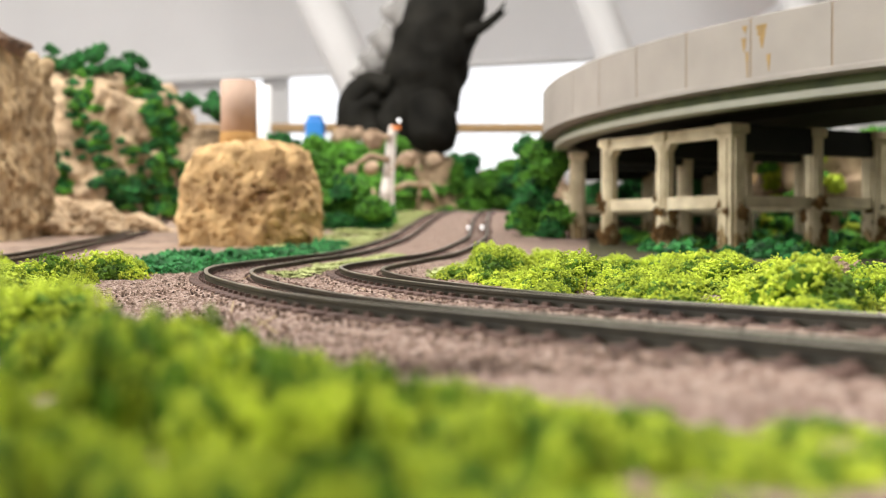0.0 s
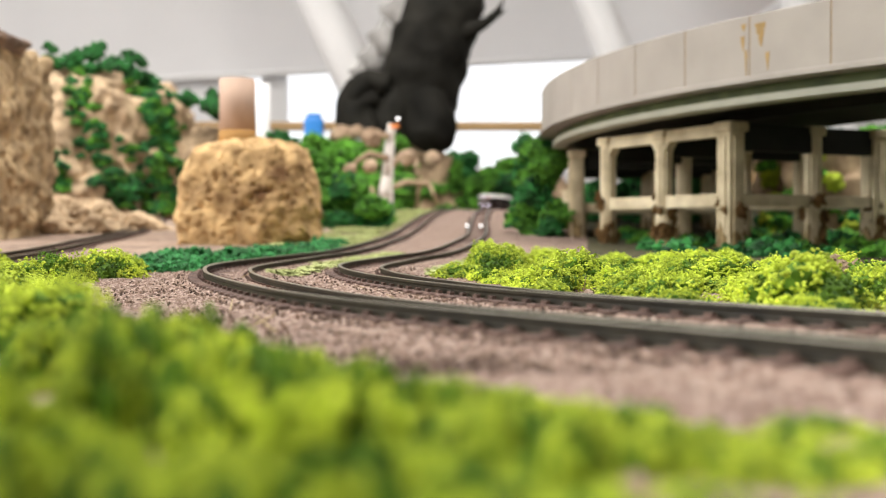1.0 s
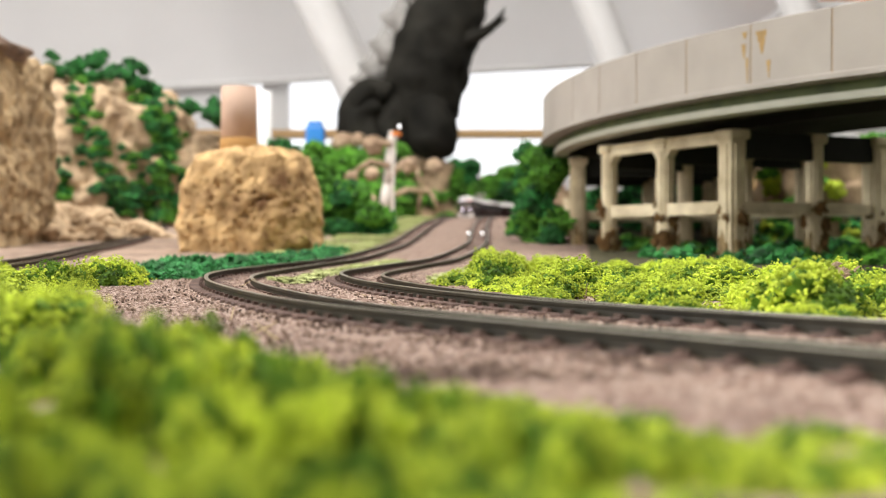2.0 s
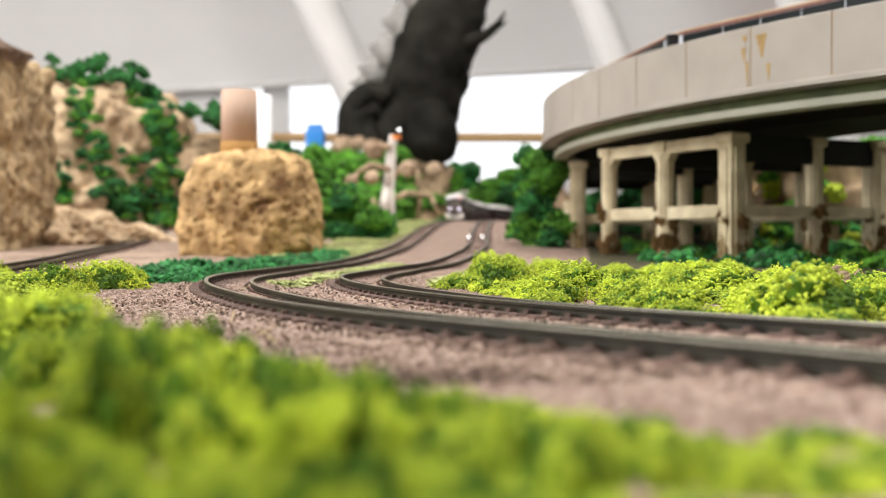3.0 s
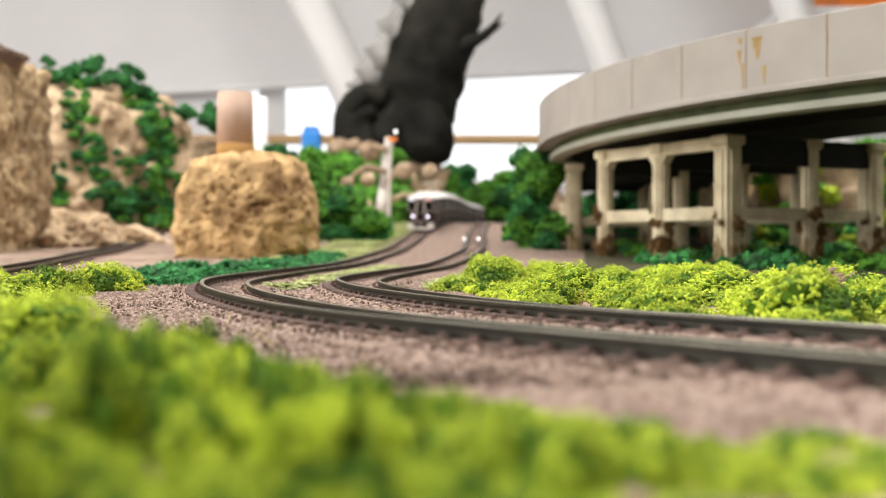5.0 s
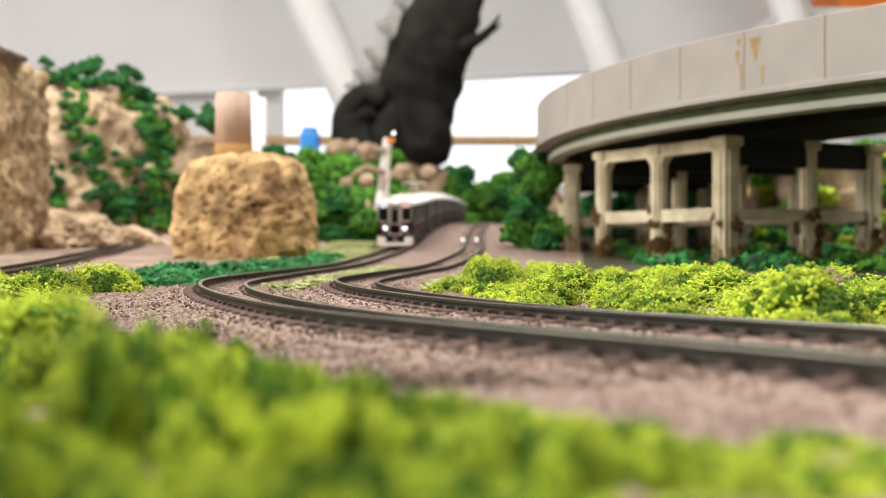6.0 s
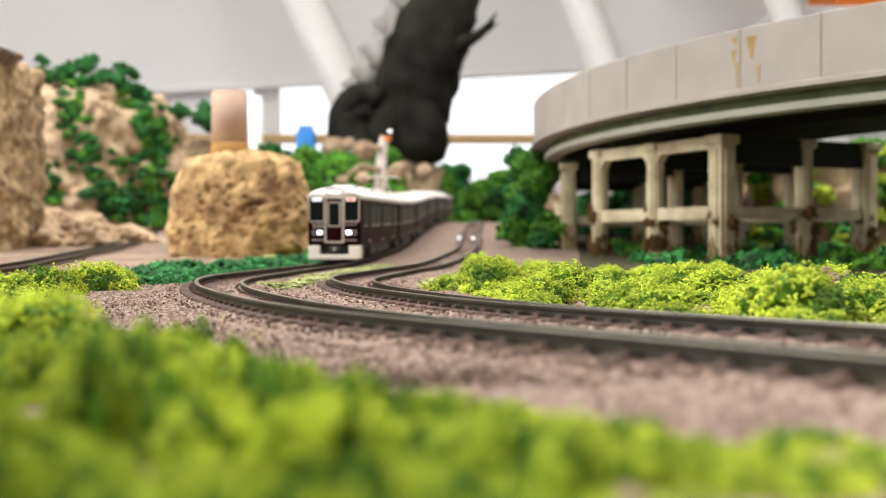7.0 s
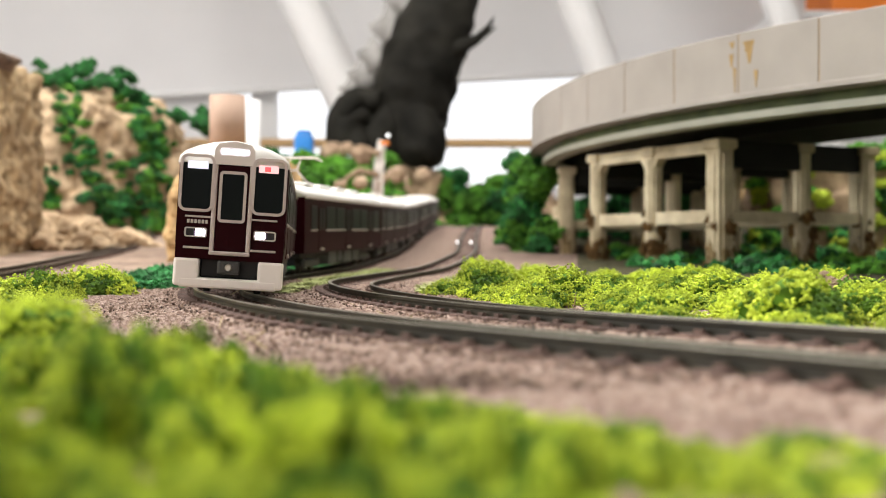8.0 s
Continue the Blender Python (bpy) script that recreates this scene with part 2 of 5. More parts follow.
def glide(points, step=2.0):
    """A smooth line through the given places, sampled evenly; millimetres."""
    pts = [np.array(p, float) for p in points]
    pts = [2 * pts[0] - pts[1]] + pts + [2 * pts[-1] - pts[-2]]
    out = []
    for i in range(1, len(pts) - 2):
        p0, p1, p2, p3 = pts[i - 1:i + 3]
        t0 = 0.0
        t1 = t0 + np.linalg.norm(p1 - p0) ** 0.5
        t2 = t1 + np.linalg.norm(p2 - p1) ** 0.5
        t3 = t2 + np.linalg.norm(p3 - p2) ** 0.5
        for t in np.linspace(t1, t2, max(3, int(np.linalg.norm(p2 - p1) / 1.0)), endpoint=False):
            a1 = (t1 - t) / (t1 - t0) * p0 + (t - t0) / (t1 - t0) * p1
            a2 = (t2 - t) / (t2 - t1) * p1 + (t - t1) / (t2 - t1) * p2
            a3 = (t3 - t) / (t3 - t2) * p2 + (t - t2) / (t3 - t2) * p3
            b1 = (t2 - t) / (t2 - t0) * a1 + (t - t0) / (t2 - t0) * a2
            b2 = (t3 - t) / (t3 - t1) * a2 + (t - t1) / (t3 - t1) * a3
            out.append((t2 - t) / (t2 - t1) * b1 + (t - t1) / (t2 - t1) * b2)
    out.append(pts[-2])
    line = np.array(out)
    s = np.r_[0, np.cumsum(np.linalg.norm(np.diff(line, axis=0), axis=1))]
    even = np.arange(0, s[-1], step)
    return np.c_[np.interp(even, s, line[:, 0]), np.interp(even, s, line[:, 1])]


# ---- the lie of the land ----


def level(d):
    """Height of the rail tops at a distance d; the line climbs away from the camera."""
    return float(np.interp(d, [0, 110, 165, 270, 350, 420, 500, 590, 650, 740, 890, 1050, 1190, 1500, 1800, 3000],
                           [0, 0, -0.6, -0.6, 0, 1.2, 3.2, 5.6, 8.2, 13.5, 21.5, 28, 31.5, 32.5, 31, 28]))


LEVEL_D = np.arange(0, 3001, 10.0)
LEVEL_Z = np.convolve(np.pad([level(d) for d in LEVEL_D], 5, mode="edge"), np.ones(11) / 11, "valid")


def rail_z(d):
    return float(np.interp(d, LEVEL_D, LEVEL_Z))


def cant(d):
    return radians(3.6) * (1 - smoothstep(250, 430, d))


MAIN = glide([(1500, 2080), (1200, 2070), (800, 2040), (480, 1985), (290, 1905), (170, 1800), (100, 1690), (62, 1590), (38, 1480), (11, 1190),
              (-9, 890), (-21, 640), (-27, 510), (-36, 388), (-45, 333), (-50.5, 270), (-44, 228), (-30.5, 184), (-15.3, 146), (-1, 121.5), (31.5, 79), (70, 28.5), (130, -50), (220, -160)])


def beside(line, offsets):
    """A line parallel to another, at an offset to its inner side that depends on the distance."""
    t = np.gradient(line, axis=0)
    t /= np.linalg.norm(t, axis=1)[:, None]
    left = np.c_[-t[:, 1], t[:, 0]]
    o = np.array([np.interp(p[1], offsets[0], offsets[1]) for p in line])
    return line + left * o[:, None]


INNER = beside(MAIN, ([-200, 200, 400, 600, 760, 3000], [27.5, 28.5, 35, 41, 40, 36]))
BRANCH = glide([(-600, 1250), (-330, 1060), (-235, 900), (-190, 700), (-166, 520), (-150, 420), (-139, 348), (-128, 250), (-130, 120)])

# ---- the ground ----


def vnoise(x, y, seed):
    """Smooth value noise on arrays."""
    rng = np.random.RandomState(seed)
    tab = rng.rand(256, 256)
    xi, yi = np.floor(x).astype(int), np.floor(y).astype(int)
    fx, fy = x - xi, y - yi
    fx, fy = fx * fx * (3 - 2 * fx), fy * fy * (3 - 2 * fy)
    a, b = tab[xi % 256, yi % 256], tab[(xi + 1) % 256, yi % 256]
    c, d = tab[xi % 256, (yi + 1) % 256], tab[(xi + 1) % 256, (yi + 1) % 256]
    return (a * (1 - fx) + b * fx) * (1 - fy) + (c * (1 - fx) + d * fx) * fy - 0.5


def near_track(X, Y, line):
    """Distance of each place from a line of track."""
    best = np.full(X.shape, 1e9)
    for p in line[::4]:
        best = np.minimum(best, (X - p[0]) ** 2 + (Y - p[1]) ** 2)
    return np.sqrt(best)


def ground_z(X, Y):
    base = np.interp(Y, LEVEL_D, LEVEL_Z)
    return base - 1.4


def build_ground():
    ys = np.r_[np.arange(-260, 30, 6.0), np.arange(30, 330, 0.85), np.arange(330, 700, 2.5), np.arange(700, 2300, 12.0)]
    xs = np.r_[np.arange(-1300, -320, 30.0), np.arange(-320, -110, 4.0), np.arange(-110, 110, 0.85), np.arange(110, 330, 4.0), np.arange(330, 1500, 30.0)]
    X, Y = np.meshgrid(xs, ys)
    Z = ground_z(X, Y)
    dist = np.minimum(near_track(X, Y, MAIN), near_track(X, Y, INNER))
    bed = np.clip((30 - dist) / 12, 0, 1)
    Z = Z + 0.9 * vnoise(X / 14, Y / 14, 1) * (1 - 0.7 * bed) + 0.35 * vnoise(X / 1.6, Y / 1.6, 2) * (1 - 0.5 * np.clip((9 - dist) / 2, 0, 1)) + 0.45 * vnoise(X / 0.8, Y / 0.8, 3) * (1 - 0.5 * np.clip((9 - dist) / 2, 0, 1))
    Z -= 0.9 * np.clip((dist - 8) / 5, 0, 1)
    Z -= 0.18 * np.clip((9 - dist) / 2, 0, 1)
    me = bpy.data.meshes.new("ground")
    nx, ny = len(xs), len(ys)
    verts = np.c_[X.ravel(), Y.ravel(), Z.ravel()] * MM
    idx = np.arange(nx * ny).reshape(ny, nx)
    quads = np.c_[idx[:-1, :-1].ravel(), idx[:-1, 1:].ravel(), idx[1:, 1:].ravel(), idx[1:, :-1].ravel()]
    me.from_pydata(verts.tolist(), [], quads.tolist())
    me.materials.append(M_BALLAST)
    me.materials.append(M_SHADE_GROUND)
    me.materials.append(M_DIRT)
    inside = near_track(X, Y, INNER)
    # area by the viaduct painted dark, so it bounces little light
    darkened = (X > 0.13 * Y) & (inside > 44) & (Y > 120)
    darkened |= (X > 95) & (Y > 300) & (Y < 1700) & (X > 0.1 * Y)
    dirt = (X < -62) & (Y > 330)
    kind = np.where(darkened, 1, np.where(dirt, 2, 0))[:-1, :-1].ravel()
    me.polygons.foreach_set("material_index", kind)
    ob = new("ground", me)
    return tagged(ob, "brown gravel ballast spread over the layout board", "ground", kind="structure")


build_ground()


def build_gravel():
    """Loose grains of ballast lying about the near part of the line."""
    rng = random.Random(3)
    ico = bmesh.new()
    bmesh.ops.create_icosphere(ico, subdivisions=1, radius=1.0)
    bv = [v.co.copy() for v in ico.verts]
    bf = [[v.index for v in f.verts] for f in ico.faces]
    ico.free()
    verts, faces = [], []
    spots = []
    while len(spots) < 14000:
        y = 80 + 240 * rng.random() ** 1.5
        spots.append((rng.uniform(-0.34, 0.42) * y, y))
    X, Y = np.array([p[0] for p in spots]), np.array([p[1] for p in spots])
    rails = []
    for line in (MAIN, INNER):
        rails.append(near_track(X, Y, line[::1]))
    near = np.minimum(*rails)
    for (x, y), d in zip(spots, near):
        if 3.4 < d < 6.6 or d > 60:
            continue
        r = rng.uniform(0.13, 0.34)
        z = rail_z(y) - 1.42 - (0.9 if d > 12 else 0.2) + r * 0.3
        k = len(verts)
        q = Euler((rng.random() * 6, rng.random() * 6, rng.random() * 6)).to_matrix()
        for v in bv:
            w = q @ Vector((v.x, v.y * 0.8, v.z * 0.65)) * r * rng.uniform(0.75, 1.2)
            verts.append(((x + w.x) * MM, (y + w.y) * MM, (z + w.z) * MM))
        faces.extend([[k + i for i in f] for f in bf])
    me = bpy.data.meshes.new("gravel")
    me.from_pydata(verts, [], faces)
    me.materials.append(M_GRAIN)
    tagged(new("gravel", me), "loose brown gravel grains scattered beside the rails", "gravel", kind="stuff")


build_gravel()


def build_table():
    table = tagged(new("layout_table"), "pale wooden table carrying the model railway layout", "table")
    part("tabletop", box(2840, 2600, 30, 100, 1000, -24 - 15), M_WOOD, table)
    leg = box(60, 60, 880, 0, 0, -440, 3)
    me = None
    for x in (-1250, 1450):
        for y in (-200, 2200):
            if me is None:
                first = part("leg", leg, M_WOOD, table)
                me = first.data
                first.location = (x * MM, y * MM, -0.054)
            else:
                share("leg", me, table, pose(x * MM, y * MM, -0.054))


build_table()

# ---- track ----
GAUGE, RAIL_H = 9.0, 2.05


def track_frames(line):
    t = np.gradient(line, axis=0)
    t /= np.linalg.norm(t, axis=1)[:, None]
    left = np.c_[-t[:, 1], t[:, 0]]
    return t, left


def place_on(line, i, side, up):
    """A place beside the track at sample i: side to the left of the way, up from the rail tops."""
    t = line[min(i + 1, len(line) - 1)] - line[max(i - 1, 0)]
    t = t / np.linalg.norm(t)
    left = np.array((-t[1], t[0]))
    c = cant(line[i][1])
    s, u = side * math.cos(c) + up * math.sin(c), up * math.cos(c) - side * math.sin(c)
    return Vector((line[i][0] + left[0] * s, line[i][1] + left[1] * s, rail_z(line[i][1]) + u))


RAIL_PROFILE = [(-0.38, 0), (0.38, 0), (0.42, -0.12), (0.4, -0.5), (0.14, -0.75), (0.14, -1.6), (0.75, -1.85), (0.75, -2.05), (-0.75, -2.05), (-0.75, -1.85), (-0.14, -1.6), (-0.14, -0.75), (-0.4, -0.5), (-0.42, -0.12)]


def rail_mesh(line, side):
    bm = bmesh.new()
    rings = []
    for i in range(len(line)):
        rings.append([bm.verts.new(place_on(line, i, side + px, pz) * MM) for px, pz in RAIL_PROFILE])
    k = len(RAIL_PROFILE)
    for a, b in zip(rings, rings[1:]):
        for i in range(k):
            f = bm.faces.new((a[i], a[(i + 1) % k], b[(i + 1) % k], b[i]))
            f.material_index = 1 if i in (0, 1, k - 1) else 0
    bm.faces.new(rings[0])
    bm.faces.new(rings[-1][::-1])
    bmesh.ops.recalc_face_normals(bm, faces=bm.faces[:])
    return bm


def build_track(line, label, limit):
    track = tagged(new("railway_track"), label, "track", kind="structure")
    for side in (-GAUGE / 2 - 0.4, GAUGE / 2 + 0.4):
        part("rail", rail_mesh(line, side), [M_RAIL, M_RAILHEAD], track, "dark weathered metal rail")
    tie = box(16.5, 2.1, 1.0, 0, 0, -0.5, 0.18, 1)
    for side in (-1, 1):
        for inner in (-1, 1):
            box(0.7, 1.1, 0.55, side * (GAUGE / 2 + 0.4) + inner * 1.05, 0, 0.2, bm=tie)
    me = bpy.data.meshes.new("tie")
    tie.to_mesh(me)
    tie.free()
    me.materials.append(M_TIE)
    joined_v, joined_f = [], []
    count = 0
    base_v = [v.co.copy() for v in me.vertices]
    base_f = [list(p.vertices) for p in me.polygons]
    step = 4.9
    s = 0.0
    total = (len(line) - 1) * 2.0
    while s < total:
        i = int(s / 2.0)
        c = place_on(line, i, 0, -1.52)
        f = line[min(i + 1, len(line) - 1)] - line[max(i - 1, 0)]
        turn = math.atan2(f[1], f[0]) - math.pi / 2
        frac = (s / 2.0 - i) * 2.0
        fn = f / np.linalg.norm(f)
        m = Matrix.Translation((c + Vector((fn[0] * frac, fn[1] * frac, 0))) * MM) @ Matrix.Rotation(turn, 4, "Z") @ Matrix.Rotation(-cant(line[i][1]), 4, "Y")
        if 10 < line[i][1] < 620 and count < limit:
            share("tie", me, track, m)
            count += 1
        else:
            k = len(joined_v)
            joined_v += [tuple(m @ v) for v in base_v]
            joined_f += [[k + j for j in f2] for f2 in base_f]
        s += step
    rest = bpy.data.meshes.new("far_ties")
    rest.from_pydata(joined_v, [], joined_f)
    rest.materials.append(M_TIE)
    ob = new("far_ties", rest)
    ob.parent = track
    ob["kind"] = "stuff"
    return track


build_track(MAIN, "dark rails on brown sleepers curving through brown gravel", 160)
build_track(INNER, "dark rails on brown sleepers beside the light green bushes", 160)
build_track(BRANCH, "dark rails on brown sleepers below the tan cliff", 100)

# ---- the viaduct ----
VC, VR = (422.0, 581.0), 369.0
PARAPET_LOW, PARAPET_TOP = 60.0, 83.0


BEND = (165.0, 360.0)


def arc(r, a, z):
    """A place on the viaduct: round its centre between the two ends of the bend, straight on beyond them."""
    e = min(max(a, BEND[0]), BEND[1])
    on = (a - e) * math.pi / 180 * VR
    c, s = math.cos(radians(e)), math.sin(radians(e))
    return Vector((VC[0] + r * c - s * on, VC[1] + r * s + c * on, z)) * MM


def ring(profile, a0, a1, n, bm=None):
    """A profile of (radius, height) swept round the viaduct's centre; millimetres and degrees."""
    made = bm or bmesh.new()
    rings = [[made.verts.new(arc(r, a0 + (a1 - a0) * i / n, z)) for r, z in profile] for i in range(n + 1)]
    k = len(profile)
    for a, b in zip(rings, rings[1:]):
        for i in range(k):
            made.faces.new((a[i], a[(i + 1) % k], b[(i + 1) % k], b[i]))
    made.faces.new(rings[0])
    made.faces.new(rings[-1][::-1])
    bmesh.ops.recalc_face_normals(made, faces=made.faces[:])
    return made


def crust(parent, w, u, wide, z0, seed):
    """Rusty crusts round the foot of a pillar, ragged above."""
    rng = random.Random(seed + 400)
    for face, (nx, ny) in enumerate(((0, -1), (-1, 0), (1, 0))):
        tall = rng.uniform(5, 13)
        half = wide / 2 + 0.05
        n = 12
        bm = bmesh.new()
        tops = []
        for i in range(n + 1):
            t = -half + 2 * half * i / n
            z = z0 + 5 + tall * (0.35 + 0.65 * abs(math.sin(seed * 1.7 + face * 2.1 + i * 0.42))) * rng.uniform(0.8, 1.1)
            row = []
            for d in (0.05, 1.52 if abs(t) < wide * 0.3 else 0.35):
                off = wide / 2 + d - 0.6
                x, y = (w + t, u + ny * off) if ny else (w + nx * off, u + t)
                if d > 0.1:
                    x, y = x + nx * 0.12, y + ny * 0.12
                row.append((bm.verts.new((x * MM, y * MM, z0 * MM)), bm.verts.new((x * MM, y * MM, z * MM))))
            tops.append(row)
        for a, b in zip(tops, tops[1:]):
            bm.faces.new((a[1][0], b[1][0], b[1][1], a[1][1]))
            bm.faces.new((a[1][1], b[1][1], b[0][1], a[0][1]))
        bmesh.ops.recalc_face_normals(bm, faces=bm.faces[:])
        part("rust_stain", bm, M_CRUST, parent, "rusty brown crust at the foot of a pillar")


def pier_frame(via, name, corner, turn, bays, rows, z0, heavy=True, near=False):
    """A concrete frame of legs and beams: bays along the line, rows across it; corner: its nearest leg, millimetres."""
    frame_ob = new(name)
    frame_ob.parent = via
    frame_ob.matrix_basis = Matrix.Translation((corner[0] * MM, corner[1] * MM, 0)) @ Matrix.Rotation(radians(turn), 4, "Z")
    top = 52.0
    for i, u in enumerate(bays):
        for j, w in enumerate(rows):
            wide = (8.0 if j != 1 else 5.6) if (i == 0 and heavy) else 5.8
            bm = box(wide, wide, top - z0, w, u, (top + z0) / 2, 0.5)
            box(wide * 0.55, 1.0, top - z0 - 6, w, u - wide / 2 - 0.3, (top + z0) / 2 - 3, 0.25, bm=bm)
            box(1.0, wide * 0.5, top - z0 - 6, w - wide / 2 - 0.3, u, (top + z0) / 2 - 3, 0.25, bm=bm)
            box(wide + 2.6, wide + 2.6, 4.2, w, u, top - 2.1, 0.9, bm=bm)
            part("pillar", bm, M_CONCRETE_DARK, frame_ob)
    if near:
        for i, u in enumerate(bays):
            for j, w in enumerate(rows):
                wide = (8.0 if j != 1 else 5.6) if (i == 0 and heavy) else 5.8
                crust(frame_ob, w, u, wide, z0, 31 * i + j)
    for j, w in enumerate(rows):
        for u0, u1 in zip(bays, bays[1:]):
            a0, a1 = u0 + 3.2, u1 - 3.2
            top_profile = [(a0, top - 0.4), (a0, top - 9.5), (a0 + 3.2, top - 5.6), (a1 - 3.2, top - 5.6), (a1, top - 9.5), (a1, top - 0.4)]
            bm = bmesh.new()
            f0 = [bm.verts.new(((w - 2.3) * MM, y * MM, z * MM)) for y, z in top_profile]
            f1 = [bm.verts.new(((w + 2.3) * MM, y * MM, z * MM)) for y, z in top_profile]
            for k in range(6):
                bm.faces.new((f0[k], f0[(k + 1) % 6], f1[(k + 1) % 6], f1[k]))
            bm.faces.new(f0[::-1])
            bm.faces.new(f1)
            bmesh.ops.recalc_face_normals(bm, faces=bm.faces[:])
            part("beam", bm, M_CONCRETE_DARK, frame_ob)
            part("brace", box(4.2, a1 - a0, 5.6, w, (a0 + a1) / 2, 20.2, 0.5), M_CONCRETE_DARK, frame_ob)
    for u in bays:
        for w0, w1 in zip(rows, rows[1:]):
            # cross beams take the same black, standing in for shade under the deck
            part("cross_beam", box(w1 - w0 - 6, 5, 11, (w0 + w1) / 2, u, top - 6, 0.5), M_DECK_SHADE, frame_ob)
            part("brace", box(w1 - w0 - 6, 4, 5, (w0 + w1) / 2, u, 20.2, 0.5), M_CONCRETE_DARK, frame_ob)
    return frame_ob


def stain(name, a, z, w, h, seed, parent):
    """A run of rust on the parapet: a thin crust, wide above and tapering below."""
    rng = random.Random(seed)
    bm = bmesh.new()
    n = 14
    rows = []
    for i in range(n + 1):
        t = i / n
        half = w * (0.5 * (1 - t) ** 1.3 + 0.12) * (0.75 + 0.5 * rng.random())
        mid = (rng.random() - 0.5) * w * 0.12 + w * 0.12 * t
        zz = z - h * t
        rows.append((zz, mid - half, mid + half))
    deg = 180 / math.pi / VR
    front = [[bm.verts.new(arc(VR + 0.14, a + x * deg, zz)) for x in (x0, x1)] for zz, x0, x1 in rows]
    back = [[bm.verts.new(arc(VR - 0.4, a + x * deg, zz)) for x in (x0, x1)] for zz, x0, x1 in rows]
    for i in range(n):
        bm.faces.new((front[i][0], front[i][1], front[i + 1][1], front[i + 1][0]))
        for k in (0, 1):
            bm.faces.new((front[i][k], front[i + 1][k], back[i + 1][k], back[i][k]))
    bmesh.ops.recalc_face_normals(bm, faces=bm.faces[:])
    part(name, bm, M_RUST, parent, "rusty brown stain")


def build_viaduct():
    via = tagged(new("viaduct"), "weathered beige concrete railway viaduct on square pillars", "viaduct")
    step = 5.2
    first = 216.65 - step * 54
    j = 0
    while first + step * (j + 1) < 605:
        b0, b1 = first + step * j + 0.055, first + step * (j + 1) - 0.055
        part("parapet_panel", ring([(VR, PARAPET_LOW + 1.6), (VR, PARAPET_TOP - 0.3), (VR - 0.3, PARAPET_TOP), (VR - 2.7, PARAPET_TOP), (VR - 3, PARAPET_TOP - 0.3), (VR - 3, PARAPET_LOW + 1.6)], b0, b1, 5), M_CONCRETE, via)
        j += 1
    a0, a1 = first, first + step * j
    part("joint_filler", ring([(VR - 0.15, PARAPET_LOW + 1.7), (VR - 0.15, PARAPET_TOP - 0.3), (VR - 2.4, PARAPET_TOP - 0.4), (VR - 2.4, PARAPET_LOW + 1.7)], a0, a1, 300), M_SEAM, via, "brown filler in the parapet joints")
    part("deck", ring([(VR + 1.0, PARAPET_LOW - 0.4), (VR + 1.0, PARAPET_LOW + 1.3), (VR + 0.7, PARAPET_LOW + 1.6), (VR - 122, PARAPET_LOW + 1.6), (VR - 122, PARAPET_LOW - 0.4)], a0, a1, 300), M_CONCRETE, via)
    part("soffit", ring([(VR - 14, PARAPET_LOW - 0.42), (VR - 14, PARAPET_LOW - 0.9), (VR - 121, PARAPET_LOW - 0.9), (VR - 121, PARAPET_LOW - 0.42)], a0, a1, 300), M_DECK_SHADE, via, "underside of the deck, its shade painted black")
    part("girder", ring([(VR - 9, PARAPET_LOW - 0.4), (VR - 9, PARAPET_LOW - 3.8), (VR - 6.2, PARAPET_LOW - 4.1), (VR - 6, PARAPET_LOW - 6.6), (VR - 6.6, PARAPET_LOW - 7.0), (VR - 14, PARAPET_LOW - 7.0), (VR - 15, PARAPET_LOW - 0.4)], a0, a1, 300), M_GIRDER, via)
    # dark strip painted in for the shadow under the deck edge
    part("girder_web", ring([(VR - 8.4, PARAPET_LOW - 0.4), (VR - 8.1, PARAPET_LOW - 3.9), (VR - 9.4, PARAPET_LOW - 3.9), (VR - 9.4, PARAPET_LOW - 0.4)], a0, a1, 300), M_WEB_SHADE, via, "girder web painted dark green for the shadow of its recess")
    part("inner_girder", ring([(VR - 60, PARAPET_LOW - 0.4), (VR - 60, PARAPET_LOW - 5), (VR - 112, PARAPET_LOW - 5), (VR - 112, PARAPET_LOW - 0.4)], a0, a1, 300), M_DECK_SHADE, via)
    part("far_parapet", ring([(VR - 119, PARAPET_LOW + 1.6), (VR - 119, PARAPET_TOP), (VR - 122, PARAPET_TOP), (VR - 122, PARAPET_LOW + 1.6)], a0, a1, 300), M_CONCRETE, via)
    for side in (-4.9, 4.9):
        part("rail", ring([(VR - 30 + side - 0.4, PARAPET_LOW + 6.9), (VR - 30 + side + 0.4, PARAPET_LOW + 6.9), (VR - 30 + side + 0.4, PARAPET_LOW + 8.9), (VR - 30 + side - 0.4, PARAPET_LOW + 8.9)], a0, a1, 300), M_RAIL, via, "dark metal rail")
    part("track_bed", ring([(VR - 20, PARAPET_LOW + 1.7), (VR - 22, PARAPET_LOW + 7.0), (VR - 38, PARAPET_LOW + 7.0), (VR - 40, PARAPET_LOW + 1.7)], a0, a1, 300), M_BALLAST, via, "brown gravel track bed")
    pier_frame(via, "pier", (117.5, 453), 27.1, (0, 43, 85), (0, 45.5, 82), -5, near=True)
    pier_frame(via, "pier", (74, 612), 354, (0, 44, 88), (0, 45, 82), 2, near=True)
    pier_frame(via, "pier", (179, 330), 45, (-88, -44, 0), (0, 45, 82), -5, near=True)
    for x, y, z in ((180, 1250, 26), (330, 1800, 26), (800, 700, 6), (800, 1200, 26), (800, 1800, 26)):
        pier_frame(via, "pier", (x, y), 0 if x > 500 else 345, (0, 44), (-40, 0, 40), z)
